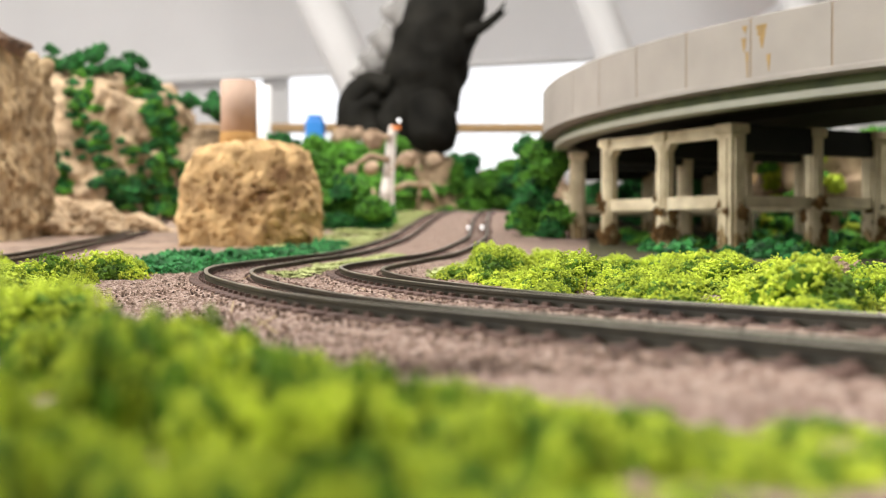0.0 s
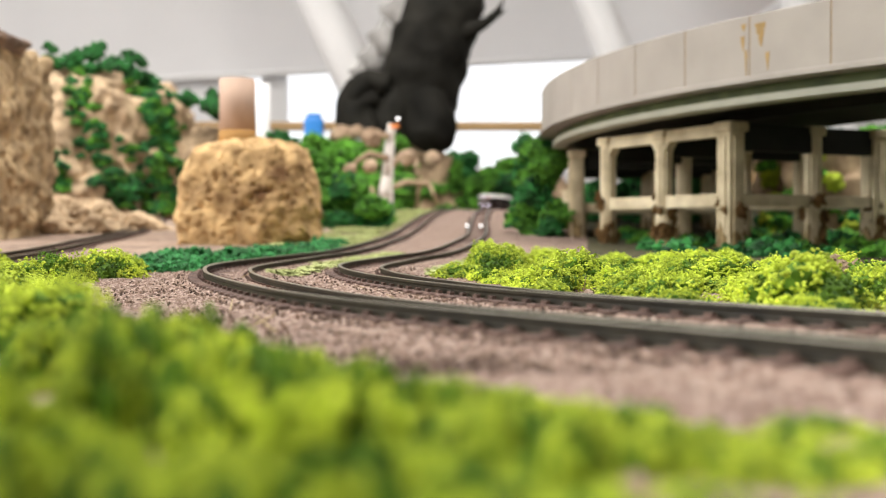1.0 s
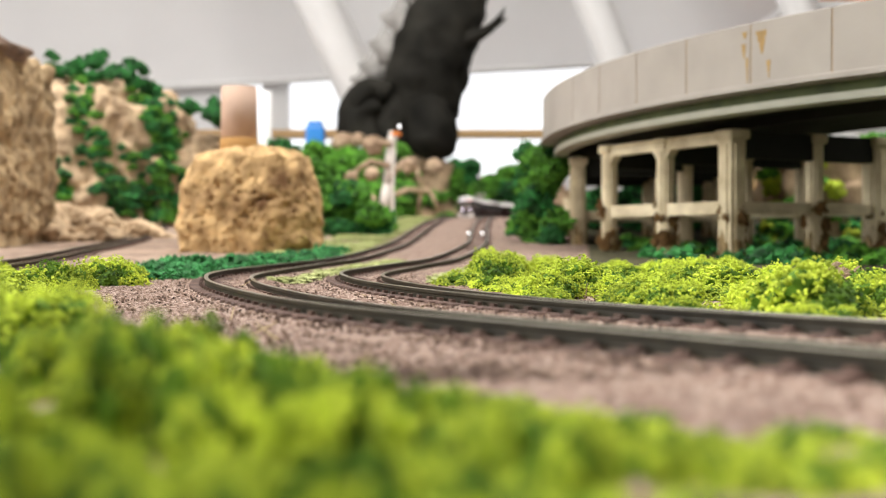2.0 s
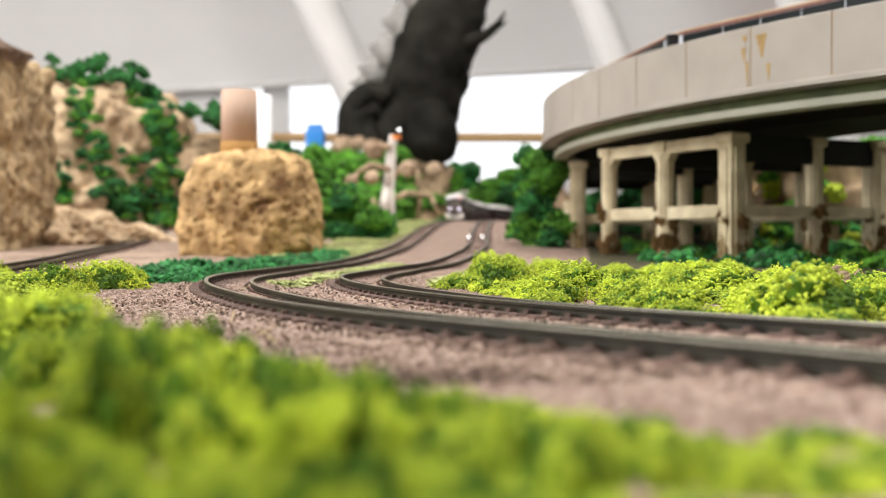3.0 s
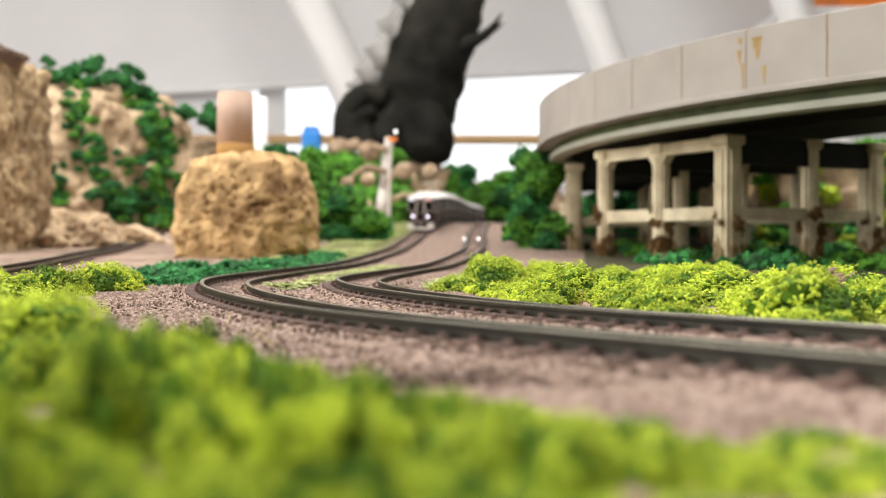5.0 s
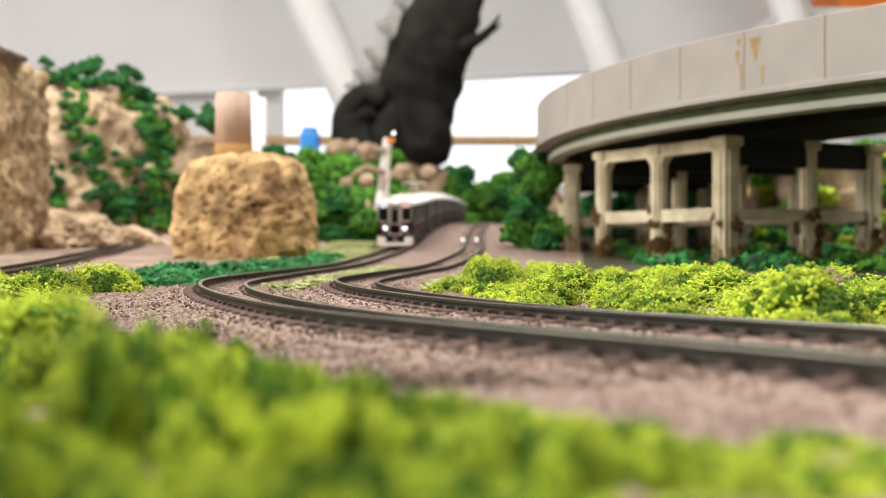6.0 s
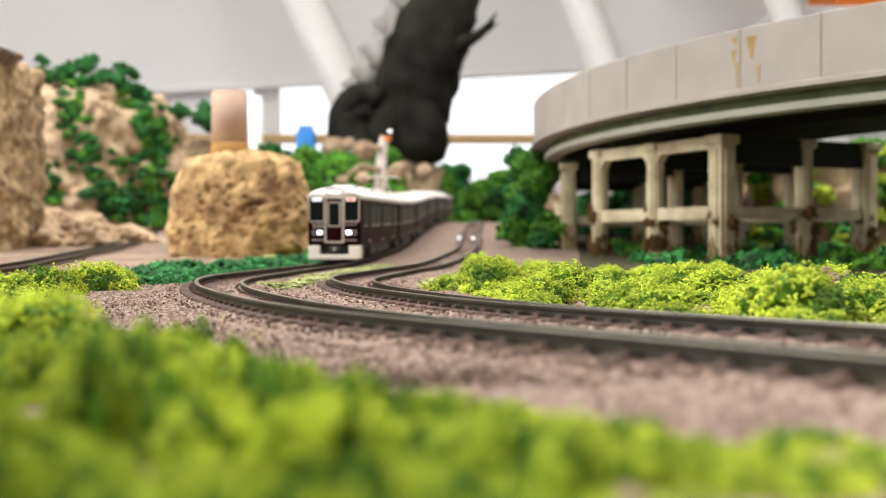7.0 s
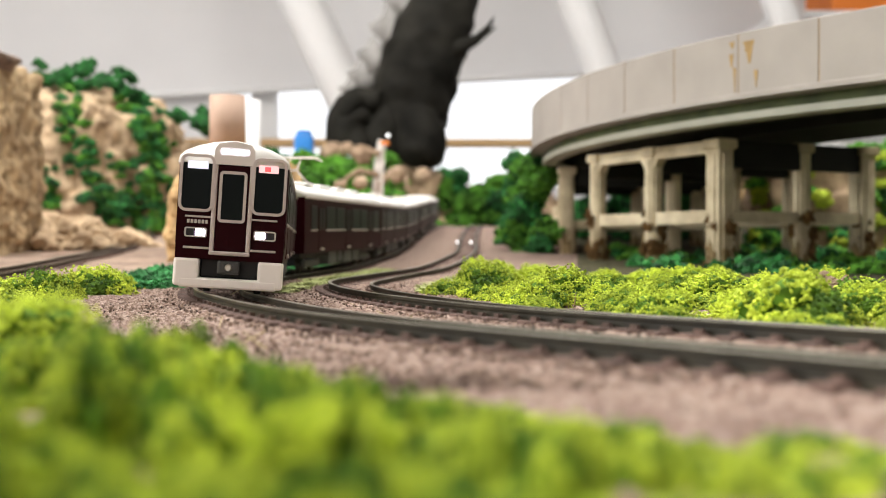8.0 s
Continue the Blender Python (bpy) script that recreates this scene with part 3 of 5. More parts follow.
    stain("rust_stain", 212.2, 79.6, 4.0, 8.0, 1, via)
    stain("rust_stain", 211.0, 80.2, 2.4, 2.4, 6, via)
    stain("rust_stain", 212.7, 69.0, 1.5, 6.0, 2, via)
    stain("rust_stain", 210.95, 76.0, 1.9, 5.0, 3, via)
    stain("rust_stain", 211.2, 71.0, 1.1, 9.0, 4, via)
    return via


build_viaduct()

# ---- rocks ----


def rock(name, bm, material, label, category="rock", smooth=True):
    ob = obj_from_bm(name, bm, material, smooth)
    return tagged(ob, label, category)


def taper(bm, cx, cy, z0, z1, k):
    """Draws a body in towards its top."""
    for v in bm.verts:
        t = min(1, max(0, (v.co.z / MM - z0) / (z1 - z0)))
        f = 1 - k * t * t
        v.co.x, v.co.y = (cx + (v.co.x / MM - cx) * f) * MM, (cy + (v.co.y / MM - cy) * f) * MM
    return bm


def crater(bm, spots):
    """Presses hollows into a body: (x, y, z, radius, depth)."""
    for v in bm.verts:
        p = v.co / MM
        for x, y, z, r, d in spots:
            q = (p - Vector((x, y, z))).length / r
            if q < 1:
                v.co.y += d * (1 - q * q) * MM
    return bm


rng = random.Random(4)
block = taper(lump(34.5, 25, 33, 7, 0.07, 0.11, 3, -90.5, 521, 18, flat=-0.8, pits=0.16, square=0.45), -92, 521, -8, 52, 0.13)
crater(block, [(-94 + rng.uniform(-28, 28), 498, rng.uniform(-6, 44), rng.uniform(1.0, 2.6), rng.uniform(0.8, 2.4)) for i in range(70)] + [(-68, 497, -1, 7, 9), (-61, 500, 3, 5, 8), (-118, 500, -3, 6, 7), (-92, 497, 33, 3, 3)])
rock("cork_block", block, M_CORK, "rough brown cork block standing on the gravel beside the track")
cliff = lump(60, 58, 72, 7, 0.07, 0.07, 5, -285, 596, 38, flat=-0.7, pits=0.14, square=0.86)
crater(cliff, [(rng.uniform(-262, -218), 539, rng.uniform(-4, 100), rng.uniform(2, 5), rng.uniform(2, 5)) for i in range(80)])
rock("cliff", cliff, M_SAND, "tall rough tan plaster cliff with a flat top")
rock("rock_ledge", lump(40, 34, 5, 5, 0.2, 0.08, 6, -263, 574, 106, square=0.6), M_DIRT, "pale flat rock slab lying on top of the cliff")
heap = lump(30, 34, 22, 6, 0.3, 0.07, 9, -222, 664, 4, flat=-0.5, pits=0.5)
lump(24, 22, 15, 6, 0.3, 0.07, 12, -196, 690, 5, flat=-0.5, pits=0.5, bm=heap)
rock("rubble", heap, M_CLIFF, "pinkish brown heap of crumbled rock below the cliff")
hill = lump(112, 95, 134, 7, 0.10, 0.03, 8, -304, 900, 6, flat=-0.1, pits=0.1, square=0.42)
lump(46, 60, 84, 6, 0.16, 0.03, 13, -206, 905, 6, flat=-0.1, bm=hill)
for v in hill.verts:
    # gullies worn down the slope
    p = v.co / MM
    v.co.y -= (13 * noise.noise(Vector((p.x * 0.055, p.z * 0.014, 2.0))) + 5 * noise.noise(p * 0.12)) * MM
hill_ob = rock("hill", hill, M_CLIFF, "pale tan hillside covered with patches of dark green shrubs", "hill")
back = lump(82, 80, 92, 6, 0.2, 0.03, 11, -205, 1560, 26, flat=-0.1, square=0.3)
lump(58, 50, 88, 6, 0.2, 0.03, 14, -112, 1530, 26, flat=-0.1, bm=back)
back_ob = rock("back_hill", back, M_CLIFF, "tan mound with green shrubs in front of the window", "hill")
wall = lump(84, 23, 62, 6, 0.12, 0.04, 15, 277, 672, 4, flat=-0.2, square=0.75)
wall_ob = rock("embankment", wall, M_CLIFF, "tan earth embankment overgrown with shrubs behind the viaduct", "hill")

seat_rock = lump(78, 50, 116, 6, 0.16, 0.03, 17, -52, 1655, 26, flat=-0.1, square=0.35)
seat_rock_ob = rock("statue_mound", seat_rock, M_CLIFF, "tan rocky mound carrying the toy monster", "hill")
bank = lump(190, 45, 95, 6, 0.2, 0.02, 19, 90, 2180, 26, flat=-0.2, square=0.4)
rock("far_bank", bank, M_CLIFF, "tan bank with shrubs at the far edge of the layout", "hill")

# ---- foam foliage ----


def foam_mesh(name, material, seed, n, grain, squash=0.8, gap=0.0, core=0.82, fine=3, inner=None):
    """A clump of crumbled foam of radius 1: crumbs of uneven size crowded on a lumpy body. The crumbs are real geometry."""
    rng = random.Random(seed)
    bv = [Vector(v) for v in ((1, 0, 0), (-1, 0, 0), (0, 1, 0), (0, -1, 0), (0, 0, 1), (0, 0, -1))]
    bf = [(0, 2, 4), (2, 1, 4), (1, 3, 4), (3, 0, 4), (2, 0, 5), (1, 2, 5), (3, 1, 5), (0, 3, 5)]
    verts, faces = [], []
    off = Vector((seed * 3.7, seed * 1.3, seed * 2.9))

    def crumb(c, r):
        k = len(verts)
        q = Euler((rng.random() * 6, rng.random() * 6, rng.random() * 6)).to_matrix()
        sx, sy, sz = (r * rng.uniform(0.55, 1.5) for _ in range(3))
        for v in bv:
            w = q @ Vector((v.x * sx, v.y * sy, v.z * sz)) * rng.uniform(0.6, 1.3)
            verts.append(tuple(c + w))
        faces.extend([[k + i for i in f] for f in bf])

    for i in range(n):
        z = rng.uniform(-0.25, 1)
        a = rng.random() * 6.2832
        s = math.sqrt(max(0.0, 1 - z * z))
        d = Vector((s * math.cos(a), s * math.sin(a), z))
        swell = 1 + 0.5 * noise.noise(d * 1.7 + off) + 0.5 * noise.noise(d * 3.3 + off)
        if noise.noise(d * 2.6 - off) < gap - 0.5:
            continue
        c = d * swell * rng.uniform(0.86, 1.0)
        c.z *= squash
        crumb(c, grain * rng.uniform(0.6, 1.35))
    first_core = len(faces)
    body = bmesh.new()
    bmesh.ops.create_icosphere(body, subdivisions=fine, radius=1.0)
    k = len(verts)
    for v in body.verts:
        d = v.co.normalized()
        swell = 1 + 0.5 * noise.noise(d * 1.7 + off) + 0.5 * noise.noise(d * 3.3 + off)
        c = d * swell * core
        c.z *= squash
        verts.append(tuple(c))
    faces.extend([[k + v.index for v in f.verts] for f in body.faces])
    body.free()
    me = bpy.data.meshes.new(name)
    me.from_pydata(verts, [], faces)
    me.materials.append(material)
    if inner:
        me.materials.append(inner)
        where = np.zeros(len(faces), int)
        where[first_core:] = 1
        me.polygons.foreach_set("material_index", where)
    return me




def floret_mesh(name, material, seed, florets, crumbs, grain, inner, squash=0.8, deep=0.0, heads=(0.19, 0.39)):
    """A bush of radius 1 made of crumbly heads like cauliflower, with deep gaps between them."""
    rng = random.Random(seed)
    bv = np.array(((1, 0, 0), (-1, 0, 0), (0, 1, 0), (0, -1, 0), (0, 0, 1), (0, 0, -1)), float)
    bf = np.array(((0, 2, 4), (2, 1, 4), (1, 3, 4), (3, 0, 4), (2, 0, 5), (1, 2, 5), (3, 1, 5), (0, 3, 5)))
    ball = bmesh.new()
    bmesh.ops.create_icosphere(ball, subdivisions=1, radius=1.0)
    cv, cf = np.array([v.co[:] for v in ball.verts]), np.array([[v.index for v in f.verts] for f in ball.faces])
    ball.free()
    verts, faces, kinds, k = [], [], [], 0

    def add(v, f, kind):
        nonlocal k
        verts.append(v)
        faces.append(f + k)
        kinds.extend([kind] * len(f))
        k += len(v)

    # cores carry the painted shade seen through the gaps
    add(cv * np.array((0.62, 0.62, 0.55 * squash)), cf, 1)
    turn = rng.random() * 6.28
    for i in range(florets):
        z = -0.1 + 1.08 * (i + 0.5) / florets
        a = turn + i * 2.39996 + rng.uniform(-0.5, 0.5)
        s = math.sqrt(max(0.0, 1 - z * z))
        d = np.array((s * math.cos(a), s * math.sin(a), z))
        c = d * rng.uniform(0.55, 0.9) * np.array((1, 1, squash))
        r = rng.uniform(*heads)
        off = Vector((rng.random() * 50, rng.random() * 50, 0))
        kind = 2 if rng.random() < deep else 0
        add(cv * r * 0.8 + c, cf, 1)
        for j in range(int(crumbs * (r / 0.28) ** 2)):
            q = np.array((rng.gauss(0, 1), rng.gauss(0, 1), rng.gauss(0, 1)))
            q /= np.linalg.norm(q)
            if q @ d < -0.25:
                q = -q
            t = np.array(Euler((rng.random() * 6, rng.random() * 6, rng.random() * 6)).to_matrix())
            size = grain * np.array([rng.uniform(0.5, 1.4) for _ in range(3)])
            knob = 1 + 0.6 * noise.noise(Vector(q * 2.6) + off)
            add((bv * size * np.array([[rng.uniform(0.6, 1.4)] for _ in range(6)])) @ t.T + c + q * r * knob * rng.uniform(0.86, 1.1), bf, kind)
    me = bpy.data.meshes.new(name)
    me.from_pydata(np.concatenate(verts).tolist(), [], np.concatenate(faces).tolist())
    me.materials.append(material)
    me.materials.append(inner)
    me.materials.append(M_MOSS_DEEP)
    me.polygons.foreach_set("material_index", kinds)
    return me


FINE = [floret_mesh("bush", M_MOSS, 20 + i, 17, 115, 0.037, M_CORE_SHADE, deep=0.13, heads=(0.18, 0.42)) for i in range(6)]
COARSE = [floret_mesh("bush", M_MOSS, 40 + i, 12, 34, 0.08, M_CORE_SHADE, deep=0.13, heads=(0.26, 0.48)) for i in range(5)]
DEEP = [floret_mesh("bush", M_MOSS_DEEP, 50 + i, 12, 24, 0.08, M_CORE_SHADE) for i in range(3)]
MID = [foam_mesh("shrub", M_MOSS_MID, 60 + i, 420, 0.13, 0.85, gap=0.15, core=0.7, fine=2) for i in range(4)]
DARK = [foam_mesh("shrub", M_MOSS_DARK, 80 + i, 420, 0.13, 0.85, gap=0.2, core=0.7, fine=2) for i in range(4)]
TURF = [foam_mesh("turf", M_TURF, 95 + i, 420, 0.1, 0.45, core=0.8, fine=2) for i in range(3)]
FLOCK = [foam_mesh("flock", M_FLOCK, 120 + i, 160, 0.15, 0.6, core=0.6, fine=1) for i in range(2)]
LICHEN = [foam_mesh("lichen", M_LICHEN, 110 + i, 110, 0.18, 1.0, core=0.8, fine=2) for i in range(2)]
FAR_MID = foam_mesh("shrub", M_MOSS_MID, 131, 115, 0.24, 0.85, gap=0.1, core=0.7, fine=1)
# lighter copy of the far shrub: bright light put into its colour
FAR_LIT = foam_mesh("shrub", M_MOSS, 133, 115, 0.24, 0.85, gap=0.1, core=0.7, fine=1)
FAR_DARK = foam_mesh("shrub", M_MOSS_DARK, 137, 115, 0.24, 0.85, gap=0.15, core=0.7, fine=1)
bush_rng = random.Random(11)


def bush(meshes, x, y, z, r, label, group, h=1.0, name="bush", category="bush"):
    """Sets a clump with its foot at z; millimetres."""
    ob = new(name, bush_rng.choice(meshes))
    ob.location = (x * MM, y * MM, z * MM)
    ob.rotation_euler = (0, 0, bush_rng.random() * 6.28)
    k = bush_rng.uniform(0.9, 1.1)
    ob.scale = (r * MM * k, r * MM * bush_rng.uniform(0.85, 1.1), r * MM * h)
    return tagged(ob, label, category, group)


class Thicket:
    """Many clumps of one kind joined into one object."""

    def __init__(self, me):
        self.me, self.places = me, []

    def add(self, x, y, z, r, h=1.0):
        q = Matrix.Rotation(bush_rng.random() * 6.28, 4, "Z") @ Matrix.Diagonal((r * bush_rng.uniform(0.85, 1.15), r, r * h, 1))
        self.places.append(np.array(Matrix.Translation((x, y, z)) @ q))

    def build(self, name, label):
        n = len(self.me.vertices)
        co = np.empty(n * 3)
        self.me.vertices.foreach_get("co", co)
        co = np.c_[co.reshape(-1, 3), np.ones(n)]
        tri = np.empty(len(self.me.polygons) * 3, int)
        self.me.polygons.foreach_get("vertices", tri)
        tri = tri.reshape(-1, 3)
        verts = np.concatenate([(co @ m.T)[:, :3] for m in self.places]) * MM
        faces = np.concatenate([tri + i * n for i in range(len(self.places))])
        me = bpy.data.meshes.new(name)
        me.from_pydata(verts.tolist(), [], faces.tolist())
        me.materials.append(self.me.materials[0])
        return tagged(new(name, me), label, "shrubs", kind="stuff")


def floor_at(y):
    return float(np.interp(y, LEVEL_D, LEVEL_Z)) - 2.7


def off_track(x, y, line, least):
    return min((p[0] - x) ** 2 + (p[1] - y) ** 2 for p in line[::3]) > least * least


# light bushes between the inner track and the viaduct
LIGHT = "light green crumbled foam bush beside the track"
t_in, left_in = track_frames(INNER)
stands = []
for trial in range(5200):
    i = bush_rng.randrange(len(INNER))
    x, y = INNER[i]
    if not (14 < y < 330) or x > 200:
        continue
    o = 14.5 + 66 * bush_rng.random() ** 1.2 + (max(0, y - 175) * 0.10)
    px, py = x + left_in[i][0] * o, y + left_in[i][1] * o
    r = bush_rng.uniform(5.5, 10) if o > 26 else bush_rng.uniform(4.4, 6.6)
    if py < 12 or o < r * 0.9 + 9.5 or any((px - a) ** 2 + (py - b) ** 2 < (0.8 * (r + c)) ** 2 for a, b, c in stands):
        continue
    stands.append((px, py, r))
    bush(FINE, px, py, floor_at(py) - 0.4, r, LIGHT, "light green bushes", bush_rng.uniform(0.55, 1.2) * (0.78 if py > 225 else 0.86))
# foreground bushes, close below the camera; their tops fall away to the right
for i in range(150):
    u = bush_rng.uniform(-0.46, 0.46)
    reach = float(np.interp(u, [-0.5, -0.3, -0.2, -0.12, 0, 0.1, 0.2, 0.3, 0.5], [104, 98, 92, 76, 66, 63, 60, 58, 54]))
    y = 45 + (reach - 45) * bush_rng.random() ** 0.75
    x = u * y
    r = bush_rng.uniform(1.5, 2.9) * (0.45 + y / 110)
    fall = float(np.interp(u, [-0.4, -0.18, -0.13, 0.0, 0.1, 0.2, 0.3, 0.4], [0.07, 0.078, 0.105, 0.135, 0.15, 0.17, 0.185, 0.21]))
    tall = max(1.2, (8 - fall * y + 2.9) * (1 - 0.45 * bush_rng.random() ** 1.3))
    deep = bush_rng.random() < 0.12
    bush(DEEP if deep else COARSE, x, y, floor_at(y) - 0.3 + max(0.0, tall - 1.9 * r) * 0.9, r, "dark green crumbled foam bush at the edge of the gravel" if deep else "light green crumbled foam bush at the edge of the gravel", "light green bushes", min(tall, 1.9 * r) / (r * 0.95))
# the DEEP scraps paint dark gaps between the near bushes
base_bank, light_bank = Thicket(DEEP[0]), Thicket(COARSE[2])
for i in range(400):
    u = bush_rng.uniform(-0.5, 0.48)
    y = bush_rng.uniform(33, float(np.interp(u, [-0.5, -0.2, 0, 0.5], [94, 84, 58, 50])))
    fall = float(np.interp(u, [-0.4, -0.13, 0.0, 0.2, 0.4], [0.095, 0.12, 0.155, 0.195, 0.23]))
    tall = max(0.8, (8 - fall * y + 2.9) * bush_rng.uniform(0.2, 0.55))
    (light_bank if bush_rng.random() < 0.62 else base_bank).add(u * y, y, floor_at(y) - 0.3, 1.4, tall / 1.35)
light_bank.build("undergrowth", "light green foam scraps lying below the near bushes")
base_bank.build("undergrowth", "foam scraps coloured dark green as shade below the near bushes")
# bushes by the gravel on the far side of the bend
for i in range(34):
    y = bush_rng.uniform(90, 300)
    u = bush_rng.uniform(-0.47, -0.29 if y > 215 else -0.325 if y > 170 else -0.365)
    x = u * y
    if not off_track(x, y, MAIN, 20):
        continue
    bush(FINE, x, y, floor_at(y) - 0.4, bush_rng.uniform(5, 8.5), LIGHT, "light green bushes", bush_rng.uniform(0.6, 0.95))
# dark turf along the outer side of the line
for i in range(48):
    y = bush_rng.uniform(280, 500)
    k = int(np.argmin(np.abs(MAIN[:, 1] - y) + (MAIN[:, 0] > 60) * 1e4))
    x = MAIN[k][0] - bush_rng.uniform(17, 40)
    if x < -88 or (y > 470 and x < -52):
        continue
    bush(TURF, x, y, floor_at(y) - 0.3, bush_rng.uniform(6, 10), "dark green foam turf beside the outer rail", "dark turf", bush_rng.uniform(0.6, 1.0), "turf", "turf")
# yellowish green flock between the tracks
flock = Thicket(FLOCK[0])
for i in range(90):
    y = bush_rng.uniform(255, 420)
    k = int(np.argmin(np.abs(MAIN[:, 1] - y) + (MAIN[:, 0] > 60) * 1e4))
    x = MAIN[k][0] + (bush_rng.uniform(12, 16) if i % 2 else bush_rng.uniform(50, 62))
    flock.add(x, y, floor_at(y) + 0.6, bush_rng.uniform(3, 6), 0.25)
for i in range(420):
    y = bush_rng.uniform(470, 1250)
    k = int(np.argmin(np.abs(MAIN[:, 1] - y) + (MAIN[:, 0] > 120) * 1e4))
    x = MAIN[k][0] - 12 - 34 * bush_rng.random() ** 1.4
    flock.add(x, y, floor_at(y) + 0.4, bush_rng.uniform(3, 7), 0.3)
flock.build("flock", "pale green flock sprinkled on the gravel between the tracks")
# bushes behind the cork block, by the viaduct and far off
for i in range(44):
    u = bush_rng.random()
    x, y = -108 + 66 * u, bush_rng.uniform(690, 780)
    top = 72 - 46 * u + bush_rng.uniform(-8, 6)
    z = bush_rng.uniform(floor_at(y), top)
    bush(MID if bush_rng.random() < 0.75 else DARK, x, y, z - 6, bush_rng.uniform(7, 12), "bright green foam shrub on the slope", "green shrubs", 1.0, "shrub", "shrub")
for i in range(24):
    a = bush_rng.random()
    y = bush_rng.uniform(610, 660)
    bush(DARK if bush_rng.random() < 0.3 else MID, 56 + bush_rng.uniform(-11, 13) * (1 - 0.4 * a), y, floor_at(y) - 2 + a * 52, bush_rng.uniform(7, 11), "dark green foam shrub beside the viaduct", "dark green bushes", 1.0, "shrub", "shrub")
far_mid, far_dark = Thicket(FAR_MID), Thicket(FAR_DARK)
for i in range(40):
    x, y = bush_rng.uniform(-20, 160), bush_rng.uniform(1880, 1990)
    (far_mid if i % 3 else far_dark).add(x, y, floor_at(y) + bush_rng.uniform(0, 52 + 36 * (x > 100)), bush_rng.uniform(14, 24))


def overgrow(ob, n, into, r, mask):
    """Sets clumps on a hill's surface where the mask allows."""
    vs = [v.co / MM for v in ob.data.vertices]
    made = 0
    for k in range(n * 40):
        v = bush_rng.choice(vs)
        if not mask(v) or noise.noise(v * 0.04 + Vector((3, 7, 1))) < -0.06:
            continue
        into.add(v.x, v.y, v.z - r * 0.3, r * bush_rng.uniform(0.5, 1.2))
        made += 1
        if made >= n:
            return


hill_shrubs, hill_mid = Thicket(FAR_DARK), Thicket(FAR_MID)
hill_bvh = BVHTree.FromPolygons([v.co / MM for v in hill_ob.data.vertices], [p.vertices[:] for p in hill_ob.data.polygons])


def trail(points, n, spread, r0, r1):
    """Shrubs along a gully of the hillside: (x, z) places down its face."""
    line = glide(points, 1.0)
    for i in range(n):
        x, z = line[bush_rng.randrange(len(line))] + np.array((bush_rng.gauss(0, spread), bush_rng.gauss(0, spread)))
        hit = hill_bvh.ray_cast(Vector((x * 0.85, 690, 8 + (z - 8) * 0.85)), Vector((x * 0.15, 125, (z - 8) * 0.15)).normalized())[0]
        if hit is not None:
            (hill_shrubs if i % 3 else hill_mid).add(hit.x, hit.y, hit.z - r0 * 0.4, bush_rng.uniform(r0, r1))


trail([(-266, 130), (-264, 100), (-258, 76), (-247, 52), (-238, 30)], 70, 4.5, 2.8, 5.4)
trail([(-226, 128), (-214, 100), (-200, 76)], 50, 4, 2.8, 5.4)
trail([(-205, 96), (-212, 62), (-204, 38)], 46, 4.5, 2.8, 5.4)
trail([(-244, 44), (-222, 30), (-196, 27)], 70, 5.5, 2.8, 5.4)
trail([(-288, 72), (-284, 40)], 34, 3.5, 2.8, 5.4)
trail([(-232, 70), (-226, 50)], 8, 3, 2, 4)
trail([(-222, 112), (-206, 84), (-196, 58), (-192, 36)], 44, 4, 2.6, 5)
for i in range(46):
    # the straggling crest, open to the light
    x = -312 + 104 * bush_rng.random()
    z = float(np.interp(x, [-312, -296, -250, -228, -208], [138, 143, 140, 128, 104]))
    hill_shrubs.add(x, 862 + bush_rng.uniform(-16, 16), z + bush_rng.uniform(-12, 8), bush_rng.uniform(3, 7), 1.1)
for i in range(20):
    hill_shrubs.add(-180 + bush_rng.gauss(0, 8), 890 + bush_rng.uniform(-16, 16), 108 + bush_rng.gauss(0, 6), bush_rng.uniform(4, 7), 1.1)
hill_mid.build("hillside_shrubs", "mid green shrubs growing over the tan hillside")
hill_shrubs.build("hillside_shrubs", "dark green shrubs growing over the tan hillside")
overgrow(back_ob, 130, far_mid, 12, lambda v: v.y < 1560 and v.z > 30)
for i in range(22):
    x, y = bush_rng.uniform(-120, -30), bush_rng.uniform(1380, 1500)
    far_mid.add(x, y, floor_at(y) + bush_rng.uniform(0, 40), bush_rng.uniform(12, 18))
for i in range(46):
    x, y = bush_rng.uniform(-20, 230), bush_rng.uniform(2110, 2160)
    (far_mid if i % 4 else far_dark).add(x, y, floor_at(y) + bush_rng.uniform(0, 85), bush_rng.uniform(12, 22))
for i in range(64):
    px = bush_rng.uniform(505, 715)
    far_mid.add((px - 784) * 0.745, 1462 + bush_rng.uniform(-12, 12), 8 + (425 - bush_rng.uniform(272, 335)) * 0.745, bush_rng.uniform(9, 15))
overgrow(seat_rock_ob, 60, far_mid, 11, lambda v: v.y < 1655 and 30 < v.z < 108)
for i in range(16):
    far_dark.add(bush_rng.uniform(12, 62), bush_rng.uniform(2110, 2140), bush_rng.uniform(112, 150), bush_rng.uniform(9, 15))
for i in range(20):
    x = bush_rng.uniform(80, 190)
    far_mid.add(x, bush_rng.uniform(2100, 2140), 105 + (x - 80) * 0.5 * bush_rng.random() + bush_rng.uniform(0, 14), bush_rng.uniform(9, 15))
far_mid.build("far_shrubs", "green shrubs in front of the window")
far_dark.build("far_shrubs", "dark green shrubs in front of the window")
under_mid, under_dark, under_lit = Thicket(FAR_MID), Thicket(FAR_DARK), Thicket(FAR_LIT)
